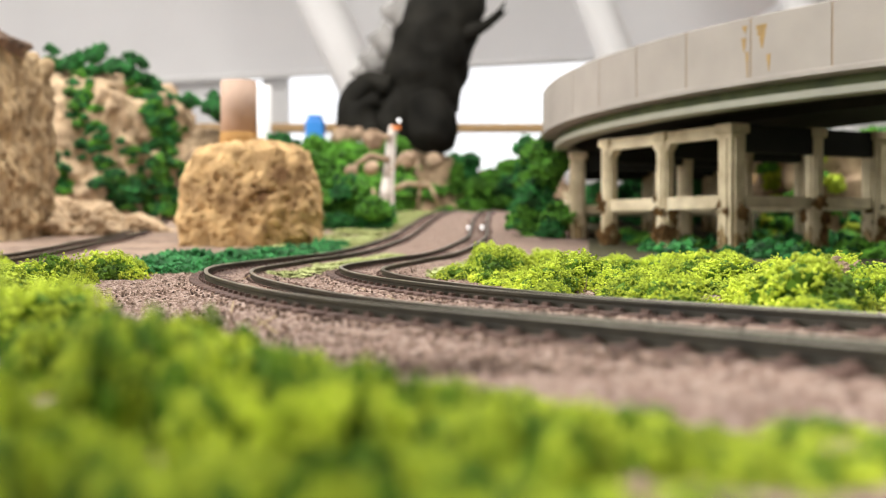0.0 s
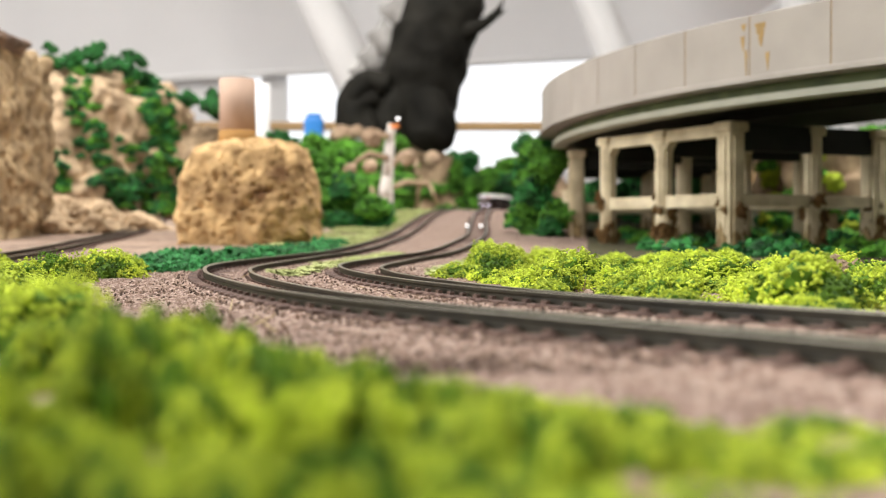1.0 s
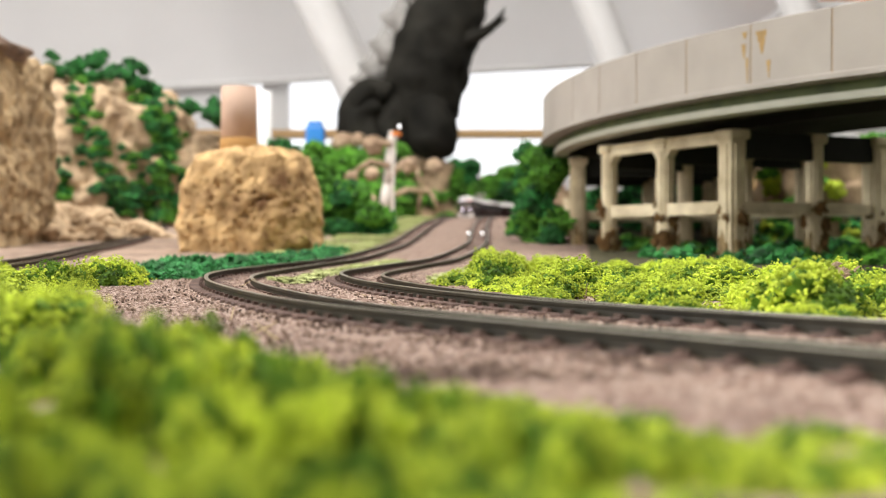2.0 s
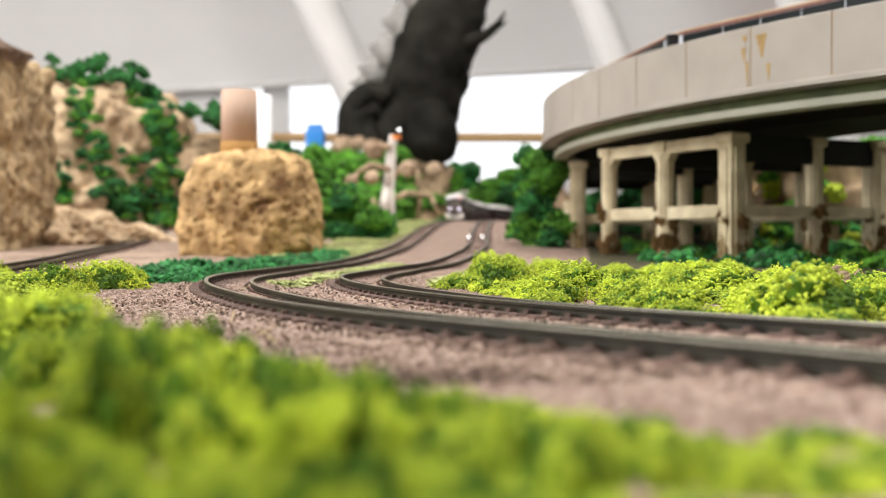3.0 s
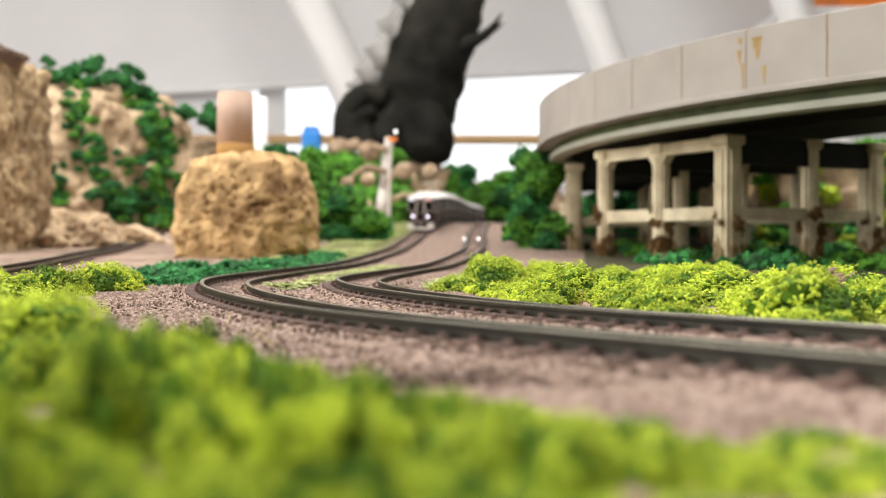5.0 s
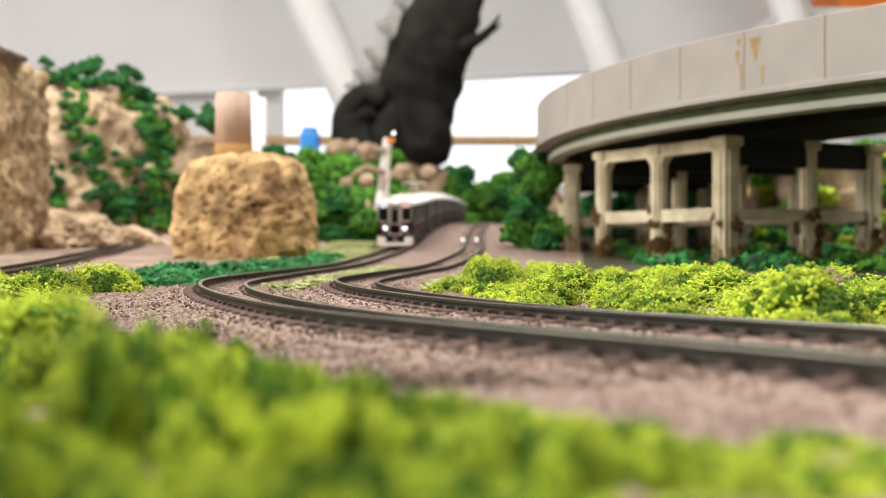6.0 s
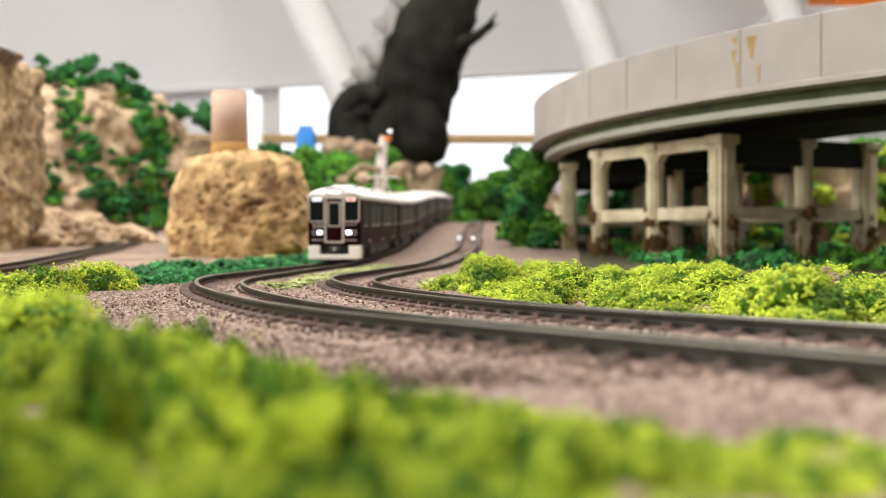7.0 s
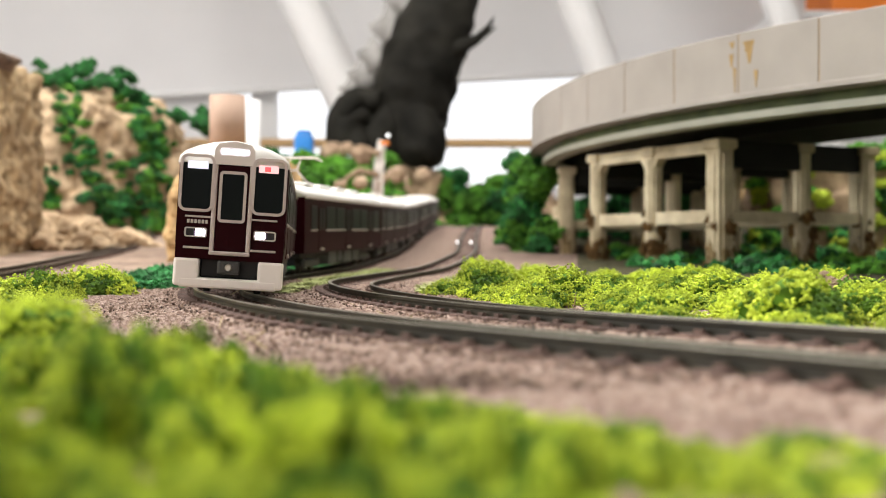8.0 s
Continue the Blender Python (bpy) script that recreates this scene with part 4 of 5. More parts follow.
overgrow(wall_ob, 60, under_dark, 6, lambda v: v.y < 672 and v.z > 5)
overgrow(wall_ob, 60, under_mid, 6, lambda v: v.y < 672 and v.z > 5)
for i in range(110):
    x, y = bush_rng.uniform(80, 330), bush_rng.uniform(380, 640)
    if x / y < 0.16:
        continue
    (under_dark if i % 3 else under_mid).add(x, y, floor_at(y) - 0.5, bush_rng.uniform(4, 8), 0.8)
front = [v.co / MM for v in wall_ob.data.vertices if v.co.y < 0.668 and v.co.z > 0.002]
for i in range(150):
    v = bush_rng.choice(front)
    if noise.noise(v * 0.05) > -0.22:
        (under_lit if i % 3 else under_mid).add(v.x, v.y - 1, v.z - 2, bush_rng.uniform(3, 6.5))
for i in range(26):
    under_mid.add(bush_rng.uniform(205, 340), bush_rng.uniform(655, 685), bush_rng.uniform(58, 70), bush_rng.uniform(4, 7))
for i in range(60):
    # growth added below the deck, its dark green standing in for shade
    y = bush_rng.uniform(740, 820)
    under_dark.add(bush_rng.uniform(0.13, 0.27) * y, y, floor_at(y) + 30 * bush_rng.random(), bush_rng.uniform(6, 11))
under_lit.build("viaduct_shrubs", "shrubs behind the viaduct, coloured light green to look brightly lit")
under_mid.build("viaduct_shrubs", "green shrubs behind and under the viaduct")
under_dark.build("viaduct_shrubs", "dark green shrubs added to darken the space under the viaduct")
for cx, cy in ((117.5, 453), (97.9, 491.3), (78.8, 528.7), (158, 473.7), (190.5, 490.4)):
    for k in range(20):
        a = bush_rng.random() * 6.28
        bush(LICHEN, cx + 3.8 * math.cos(a), cy + 3.8 * math.sin(a), floor_at(cy) + 22 * bush_rng.random() ** 1.3, bush_rng.uniform(1.3, 2.6), "rusty brown lichen at the foot of a pillar", "lichen", 1.6, "lichen", "lichen")

# ---- the toy monster ----


def build_monster():
    k = 1 / 1.188
    bm = bmesh.new()

    def tube(points, seed, depth=1.0, rough=0.10, kind=0):
        """A rounded limb along (x, z, radius, y) places, with folds in its skin."""
        pts = glide_any(points, 5.0)
        rings, n = [], 40
        for i, p in enumerate(pts):
            a, b = pts[max(i - 1, 0)], pts[min(i + 1, len(pts) - 1)]
            f = np.array((b[0] - a[0], b[3] - a[3], b[1] - a[1]))
            f = Vector(f / (np.linalg.norm(f) + 1e-9))
            side = Vector((0, 1, 0)).cross(f).normalized()
            back = f.cross(side)
            row = []
            for j in range(n):
                t = 6.28319 * j / n
                q = Vector((p[0], p[3], p[1]))
                d = side * math.cos(t) + back * math.sin(t) * depth
                r = p[2] * (1 + rough * noise.fractal((q + d * p[2]) * 0.035 + Vector((seed, 0, 0)), 1.0, 2.0, 4))
                row.append(bm.verts.new((q + d * r) * MM))
            rings.append(row)
        for a, b in zip(rings, rings[1:]):
            for j in range(n):
                bm.faces.new((a[j], a[(j + 1) % n], b[(j + 1) % n], b[j])).material_index = kind
        bm.faces.new(rings[0][::-1]).material_index = kind
        bm.faces.new(rings[-1]).material_index = kind

    def glide_any(points, step):
        p = np.array(points, float)
        s = np.r_[0, np.cumsum(np.linalg.norm(np.diff(p[:, :2], axis=0), axis=1) + 1e-6)]
        at = np.linspace(0, s[-1], max(4, int(s[-1] / step)))
        raw = np.c_[[np.interp(at, s, p[:, c]) for c in range(4)]].T
        for _ in range(3):
            raw[1:-1] = (raw[:-2] + 2 * raw[1:-1] + raw[2:]) / 4
        return raw

    # trunk, leaning over to the right and on up to the head
    tube([(-40, 158, 34, 0), (-39, 180, 54, 0), (-36, 203, 59, 0), (-31, 240, 63, 0), (-19, 282, 62, 0), (-3, 324, 58, 0), (15, 366, 50, 0), (30, 410, 42, 0), (50, 450, 38, 0), (80, 478, 34, -10), (112, 486, 24, -30), (138, 482, 10, -40)], 1)
    # thighs and feet
    tube([(-30, 205, 30, -34), (-18, 168, 38, -40), (-18, 140, 36, -42), (-20, 124, 30, -48), (-21, 121, 8, -48)], 2)
    tube([(-60, 205, 30, -20), (-78, 170, 36, -30), (-78, 142, 32, -32), (-78, 128, 26, -36), (-78, 125, 8, -36)], 3)
    # tail, curling round to the front
    tube([(-70, 200, 36, 20), (-98, 205, 36, 0), (-118, 192, 36, -30), (-126, 170, 30, -50), (-112, 156, 22, -60), (-96, 150, 8, -66)], 4, rough=0.3)
    tube([(-84, 214, 20, -40), (-106, 222, 22, -46), (-124, 206, 18, -54), (-132, 188, 8, -56)], 5, rough=0.35)
    # arm and claws
    tube([(30, 296, 16, -30), (50, 302, 9, -38), (66, 310, 7, -44), (78, 322, 5, -46), (86, 336, 2, -46), (89, 341, 0.6, -46)], 6, rough=0.05)
    tube([(70, 313, 5, -42), (84, 322, 3, -40), (92, 328, 0.6, -38)], 7, rough=0.05)
    # pale back plates, jagged like leaves
    for px, py, w, lean in ((762, -42, 50, 0.5), (736, -4, 54, 0.45), (712, 42, 58, 0.4), (684, 90, 50, 0.35), (660, 126, 40, 0.3), (640, 152, 32, 0.2)):
        for side in (-1, 1):
            c = Vector(((px - 784) * k, 14 * side, 8 + (425 - py) * k))
            loop = []
            for i in range(11):
                a = math.pi * (0.28 + 1.05 * i / 10) + lean * 0.5
                r = (1.0 if i % 4 == 2 else 0.72 if i % 2 else 0.6) * w * 0.72 * k
                loop.append(c + Vector((math.cos(a) * r, 5 * side, math.sin(a) * r)))
            loop += [c + Vector((w * 0.9 * k, 0, -w * 0.5 * k)), c + Vector((w * 0.9 * k, 0, w * 0.6 * k))]
            f = [bm.verts.new((p + Vector((0, -1.6, 0))) * MM) for p in loop]
            b = [bm.verts.new((p + Vector((0, 1.6, 0))) * MM) for p in loop]
            made = [bm.faces.new((f[i], f[(i + 1) % len(loop)], b[(i + 1) % len(loop)], b[i])) for i in range(len(loop))]
            made += [bm.faces.new(f[::-1]), bm.faces.new(b)]
            for face in made:
                face.material_index = 1
    bmesh.ops.recalc_face_normals(bm, faces=bm.faces[:])
    ob = obj_from_bm("monster_statue", bm, [M_STATUE, M_FIN], True)
    ob.location = (0, 1650 * MM, 0)
    tagged(ob, "black rough toy monster figure with grey back plates", "statue")


build_monster()

# ---- odds and ends on the layout ----


def build_dead_tree():
    tree = tagged(new("dead_tree"), "bare pale driftwood tree with twisted limbs", "tree")
    k = 1 / 1.704
    d = 1150

    def at(px, py, dy=0):
        return ((px - 784) * k, d + dy, 8 + (425 - py) * k)

    bm = bmesh.new()
    for p0, p1, r0, r1 in (((678, 385), (685, 330), 13, 10), ((685, 330), (690, 270), 10, 9), ((690, 270), (694, 238), 9, 7)):
        rod(at(*p0), at(*p1), r0 * k, r1 * k, 12, bm)
    part("trunk", bm, M_WHITEWOOD, tree, smooth=True)
    for pts in ([(672, 380), (655, 350), (640, 372)], [(690, 320), (712, 290), (735, 300), (742, 350), (735, 388)], [(700, 350), (720, 340), (760, 345), (775, 380)], [(690, 262), (668, 255), (652, 270)], [(688, 300), (655, 290), (630, 305), (622, 330)]):
        bm = bmesh.new()
        for i in range(len(pts) - 1):
            rod(at(*pts[i], -10 + 5 * i), at(*pts[i + 1], -5 + 5 * i), (5.5 - 0.8 * i) * k, (4.8 - 0.8 * i) * k, 9, bm)
        part("limb", bm, M_BOULDER, tree, smooth=True)


build_dead_tree()


def build_signal():
    post = tagged(new("signal_post"), "thin white signal post with an orange head and a lit lamp", "signal")
    x, y, z = -52.5, 1136, floor_at(1136)
    part("post", rod((x, y, z), (x, y, 112), 1.6, 1.4, 12), M_WHITEWOOD, post)
    part("head", box(10, 5, 4, x + 3, y, 114, 1.0), M_ORANGE, post, "orange signal head")
    part("lens", rod((x + 6.5, y - 3, 121.5), (x + 6.5, y - 4.5, 121.5), 1.5, 1.3, 14), M_MARK, post, "small glowing white tip")
    part("hood", rod((x + 6.5, y, 117.5), (x + 6.5, y, 124), 2.2, 1.8, 14), M_BLACK, post, "black lamp hood")


build_signal()
for px, py, r, d, s in ((605, 260, 25, 1480, 1), (632, 252, 15, 1470, 2), (660, 262, 22, 1300, 3), (720, 298, 20, 1290, 4), (620, 320, 16, 1000, 5), (655, 312, 15, 1000, 6), (765, 300, 16, 1450, 7)):
    k, r = d / 1960, r * 0.85
    rock("boulder", lump(r * k, r * k, r * k, 5, 0.25, 0.06, s + 20, (px - 784) * k, d, 8 + (425 - py) * k, pits=0.3), M_BOULDER, "rounded tan boulder on the far mound", "rock")


def build_pipe():
    stack = tagged(new("chimney_pipe"), "tan cardboard tube standing on the cork block", "tube")
    for name, z0, z1, r0, r1, m in (("band", 46, 54.5, 9.0, 8.7, M_PIPE_LOW), ("tube", 54.5, 78.5, 8.5, 8.3, M_PIPE)):
        bm = rod((-96.5, 521, z0), (-96.5, 521, z1), r0, r1, 32)
        bmesh.ops.bevel(bm, geom=[e for e in bm.edges if e.is_manifold and e.calc_face_angle(0) > 1], offset=0.4 * MM, segments=2, affect="EDGES")
        part(name, bm, m, stack, smooth=True)


build_pipe()
post = obj_from_bm("white_tube", rod((-128, 790, 8), (-128, 790, 112), 5.0, 5.0, 24), M_WHITE, True)
tagged(post, "plain white tube standing behind the cork block", "tube")


def build_blue_tub():
    tub = tagged(new("blue_tub"), "small bright blue plastic tub on the far mound", "tub")
    k = 1480 / 1960
    cx, cy = (556 - 784) * k, 1480
    z0, z1 = 8 + (425 - 272) * k, 8 + (425 - 228) * k
    part("body", box(33 * k, 30 * k, z1 - z0, cx, cy, (z0 + z1) / 2, 3), M_BLUE, tub)
    part("lid", box(26 * k, 25 * k, 9 * k, cx, cy, z1 + 4 * k, 2.5), M_BLUE, tub)


build_blue_tub()
# two added glowing dots imitate ceiling light glinting on the rails
for x in (15.0, 23.6):
    marker = tagged(new("track_marker"), "tiny white glow standing in for a glint on the far rails", "marker", group="track markers")
    zf = rail_z(690)
    part("stem", rod((x, 690, zf - 2.4), (x, 690, zf - 0.6), 0.35, 0.35, 8), M_WHITE, marker)
    part("lens", rod((x, 690, zf - 0.6), (x, 690, zf + 0.9), 0.6, 0.5, 10), M_MARK, marker, "small glowing white tip")


def build_straw():
    """Stray dry fibres on the gravel."""
    rng = random.Random(8)
    bm = bmesh.new()
    for i in range(34):
        y = rng.uniform(110, 250)
        x = rng.uniform(-0.2, 0.16) * y
        a, tilt, n = rng.random() * 6.28, rng.uniform(0.05, 0.7), rng.uniform(1.5, 4.5)
        z = rail_z(y) - 2.3
        rod((x, y, z), (x + n * math.cos(a), y + n * math.sin(a), z + n * tilt), 0.1, 0.05, 5, bm)
    tagged(obj_from_bm("straw", bm, M_STRAW), "dry straw-coloured fibres strewn over the gravel", "straw", kind="stuff")


build_straw()
TAN = [foam_mesh("bush", M_BOULDER, 151, 500, 0.09, 0.8, fine=2)]
bush(TAN, 66, 186, floor_at(186) + 2.5, 5.5, "withered tan foam tuft among the green bushes", "light green bushes", 0.7)

# ---- the room ----


def build_room():
    def slab(name, x0, x1, y0, y1, z0, z1, material, label):
        ob = obj_from_bm(name, box((x1 - x0) * 1000, (y1 - y0) * 1000, (z1 - z0) * 1000, (x0 + x1) * 500, (y0 + y1) * 500, (z0 + z1) * 500), material)
        return tagged(ob, label, "wall" if "wall" in name else name, kind="structure")

    slab("floor", -3.2, 3.2, -2.2, 3.15, -1.05, -0.95, M_FLOOR, "plain brown floor covering of the room")
    slab("ceiling", -3.2, 3.2, -2.2, 3.15, CEILING_Z, CEILING_Z + 0.1, M_CEIL, "plain white ceiling of the room")
    slab("wall_east", 3.05, 3.2, -2.05, 3.15, -0.95, CEILING_Z, M_WALL, "plain white wall of the room")
    slab("wall_south", -3.2, 3.2, -2.2, -2.05, -0.95, CEILING_Z, M_WALL, "plain white wall of the room")
    # the west wall, with its tall window
    y0, y1, z0, z1 = DAY_WINDOW
    for a0, a1, b0, b1 in ((-2.05, y0, -0.95, CEILING_Z), (y1, 3.15, -0.95, CEILING_Z), (y0, y1, -0.95, z0), (y0, y1, z1, CEILING_Z)):
        slab("wall_west", -3.2, -3.05, a0, a1, b0, b1, M_WALL, "plain white wall around the tall window")
    slab("backdrop", -3.7, -3.69, y0 - 0.4, y1 + 0.4, z0 - 0.4, z1 + 0.4, M_GLOW, "bright daylight outside the tall window")
    # the wall behind the layout, with a long low window
    y0, y1 = 3.0, 3.15
    slab("wall_north", -3.05, 3.05, y0, y1, -0.95, 0.17, M_WALL, "white wall below the long window")
    slab("wall_north", -3.05, 3.05, y0, y1, 0.62, CEILING_Z, M_WALL, "plain pale wall above the long window")
    slab("wall_north", -3.05, -0.6, y0, y1, 0.17, 0.62, M_WALL, "white wall beside the long window")
    slab("wall_north", 0.6, 3.05, y0, y1, 0.17, 0.62, M_WALL, "white wall beside the long window")
    slab("backdrop", -1.5, 1.5, 3.6, 3.61, -0.4, 1.2, M_GLOW, "bright white daylight outside the long window")
    blind = obj_from_bm("roller_blind", box(3400, 8, 900, 0, 0, 450, 2), M_WALL)
    blind.matrix_world = pose(0, 2.985, 0.452, 0, -2.9, 0)
    tagged(blind, "pale roller blind drawn over the long window", "blind")
    bar = obj_from_bm("blind_bar", rod((-1700, 0, 0), (1700, 0, 0), 9, 9, 16), M_WHITE, True)
    bar.matrix_world = pose(0, 2.965, 0.449, 0, -2.9, 0)
    tagged(bar, "white round bar along the foot of the blind", "bar")
    for x, w in ((-0.46, 0.035), (-0.6, 0.03), (0.57, 0.03)):
        slab("trim", x - w, x + w, 3.02, 3.06, 0.17, 0.62, M_WHITE, "white upright of the long window")
    sill = obj_from_bm("wooden_rail", box(1500, 40, 18, -50, 2450, 236, 3), M_WOOD)
    tagged(sill, "pale wooden rail running across below the window", "rail")
    for x in (-770, 670):
        leg = obj_from_bm("rail_post", box(36, 36, 1178, x, 2450, -361, 3), M_WOOD)
        tagged(leg, "pale wooden post carrying the rail", "post")
    # slanting white columns in front of the wall
    k = 2600 / 1960
    for xt, xb, w in ((556, 622, 80), (1043, 1096, 66), (1400, 1450, 60)):
        top, low = ((xt - 784) * k, 2600, 8 + 425 * k), ((xb - 784) * k, 2600, 8 + 285 * k)
        dx, dz = (top[0] - low[0]) / (top[2] - low[2]), 1
        zf, zc = -950, CEILING_Z * 1000
        p0 = (low[0] + dx * (zf - low[2]), 2600, zf)
        p1 = (low[0] + dx * (zc - low[2]), 2600, zc)
        col = obj_from_bm("white_column", rod(p0, p1, w * k / 2, w * k / 2, 28), M_WHITE, True)
        tagged(col, "slanting round white column standing before the window", "column", "white columns")
    k = 2700 / 1960
    crate = tagged(new("orange_crate"), "bright orange box on a white shelf behind the viaduct", "box")
    part("body", box(260 * k, 200, 130 * k, (1610 - 784) * k, 2750, 8 + (425 + 50) * k, 6), M_ORANGE, crate)
    shelf = tagged(new("shelf"), "plain white shelf carrying an orange box", "shelf")
    z = 8 + (425 + 50) * k - 65 * k
    part("board", box(420 * k, 260, 20, (1590 - 784) * k, 2770, z - 10, 3), M_WHITE, shelf)
    for sx in (1400, 1780):
        part("side_panel", box(18, 240, z + 930, (sx - 784) * k, 2770, (z - 20 - 950) / 2, 2), M_WHITE, shelf)
    for lx, ly in LAMPS:
        light = tagged(new("ceiling_light"), "white rectangular ceiling light", "light", group="ceiling lights")
        light.location = (lx, ly, CEILING_Z)
        part("housing", box(1250, 340, 50, 0, 0, -25, 6), M_WHITE, light)
        part("diffuser", box(1190, 300, 20, 0, 0, -60, 4), M_DIFFUSER, light)


build_room()

# ---- trains ----


def mirrored(half):
    return half + [(-x, z) for x, z in reversed(half) if x > 0]


LEN = 124.0
H2 = LEN / 2


def plate(x0, x1, z0, z1, y0, y1, bevel=0.25, bm=None):
    return box(x1 - x0, y1 - y0, z1 - z0, (x0 + x1) / 2, (y0 + y1) / 2, (z0 + z1) / 2, bevel, 2, bm)


def frame_mesh(x0, x1, z0, z1, y0, y1, w, r=1.2):
    """A rounded upright frame with an opening."""
    bm = bmesh.new()

    def loop(a0, a1, b0, b1, rad, y):
        pts = []
        for cx, cz, s in ((a1 - rad, b1 - rad, 0), (a0 + rad, b1 - rad, 1), (a0 + rad, b0 + rad, 2), (a1 - rad, b0 + rad, 3)):
            for i in range(5):
                t = math.pi / 2 * (s + i / 4)
                pts.append(bm.verts.new(((cx + rad * math.cos(t)) * MM, y * MM, (cz + rad * math.sin(t)) * MM)))
        return pts

    rings = [loop(x0, x1, z0, z1, r, y0), loop(x0, x1, z0, z1, r, y1), loop(x0 + w, x1 - w, z0 + w, z1 - w, max(0.2, r - w), y1), loop(x0 + w, x1 - w, z0 + w, z1 - w, max(0.2, r - w), y0)]
    for a, b in zip(rings, rings[1:] + rings[:1]):
        for i in range(20):
            bm.faces.new((a[i], a[(i + 1) % 20], b[(i + 1) % 20], b[i]))
    bmesh.ops.recalc_face_normals(bm, faces=bm.faces[:])
    return bm


def side_plate(x, y0, y1, z0, z1, depth=0.5, bevel=0.15):
    """A plate let into the side of a coach; x: the outer face, signed."""
    s = 1 if x > 0 else -1
    return plate(min(x, x - s * depth), max(x, x - s * depth), z0, z1, y0, y1, bevel)


def build_sides(car):
    for s in (-1, 1):
        x = 9.4 * s
        for dy in (-40.0, 0.0, 40.0):
            door = part("door", side_plate(x + 0.08 * s, dy - 4.4, dy + 4.4, 6.8, 21.2, 0.6), M_MAROON, car, "glossy maroon sliding door")
            for e in (-2.1, 2.1):
                part("window", side_plate(x + 0.16 * s, dy + e - 1.5, dy + e + 1.5, 13.2, 19.8, 0.4), M_WINDOW, door, "dark door window")
            part("step", side_plate(x + 0.45 * s, dy - 2.2, dy + 2.2, 6.9, 7.6, 0.8), M_SILVER, door, "bright metal door step")
        for y0, y1 in ((-34, -21), (-19.5, -6), (6, 19.5), (21, 34), (-58, -46.5), (46.5, 54)):
            pane = part("window", side_plate(x + 0.12 * s, y0, y1, 13.4, 20.4, 0.4), M_WINDOW, car, "dark side window")
            part("sill", side_plate(x + 0.3 * s, y0 - 0.2, y1 + 0.2, 12.7, 13.3, 0.5), M_SILVER, pane, "silver window sill")
        part("gutter", side_plate(x + 0.25 * s, -H2 + 0.5, H2 - 0.5, 22.3, 22.8, 0.5), M_TAUPE, car, "thin grey rain gutter")


def build_running_gear(car):
    for y0, y1, z0 in ((-24, -12, 2.2), (-10, 3, 1.8), (5, 12, 2.6), (14, 26, 2.0)):
        for s in (-1, 1):
            part("equipment_box", plate(min(2 * s, 8.4 * s), max(2 * s, 8.4 * s), z0, 6.3, y0, y1, 0.4), M_UNDER, car, "dark grey underfloor box")
    part("floor_frame", plate(-7.5, 7.5, 4.8, 6.4, -H2 + 2, H2 - 2, 0.3), M_BLACK, car)
    for y in (-42, 42):
        bogie = part("bogie", plate(-6.0, 6.0, 2.2, 4.8, y - 9, y + 9, 0.5), M_BLACK, car, "black bogie")
        for s in (-1, 1):
            part("side_frame", plate(min(5.6 * s, 7.0 * s), max(5.6 * s, 7.0 * s), 1.8, 4.2, y - 9.5, y + 9.5, 0.5), M_UNDER, bogie)
            for wy in (-7, 7):
                part("wheel", rod((4.0 * s, y + wy, 2.8), (5.2 * s, y + wy, 2.8), 2.8, 2.8, 18), M_RAIL, bogie, "steel wheel")


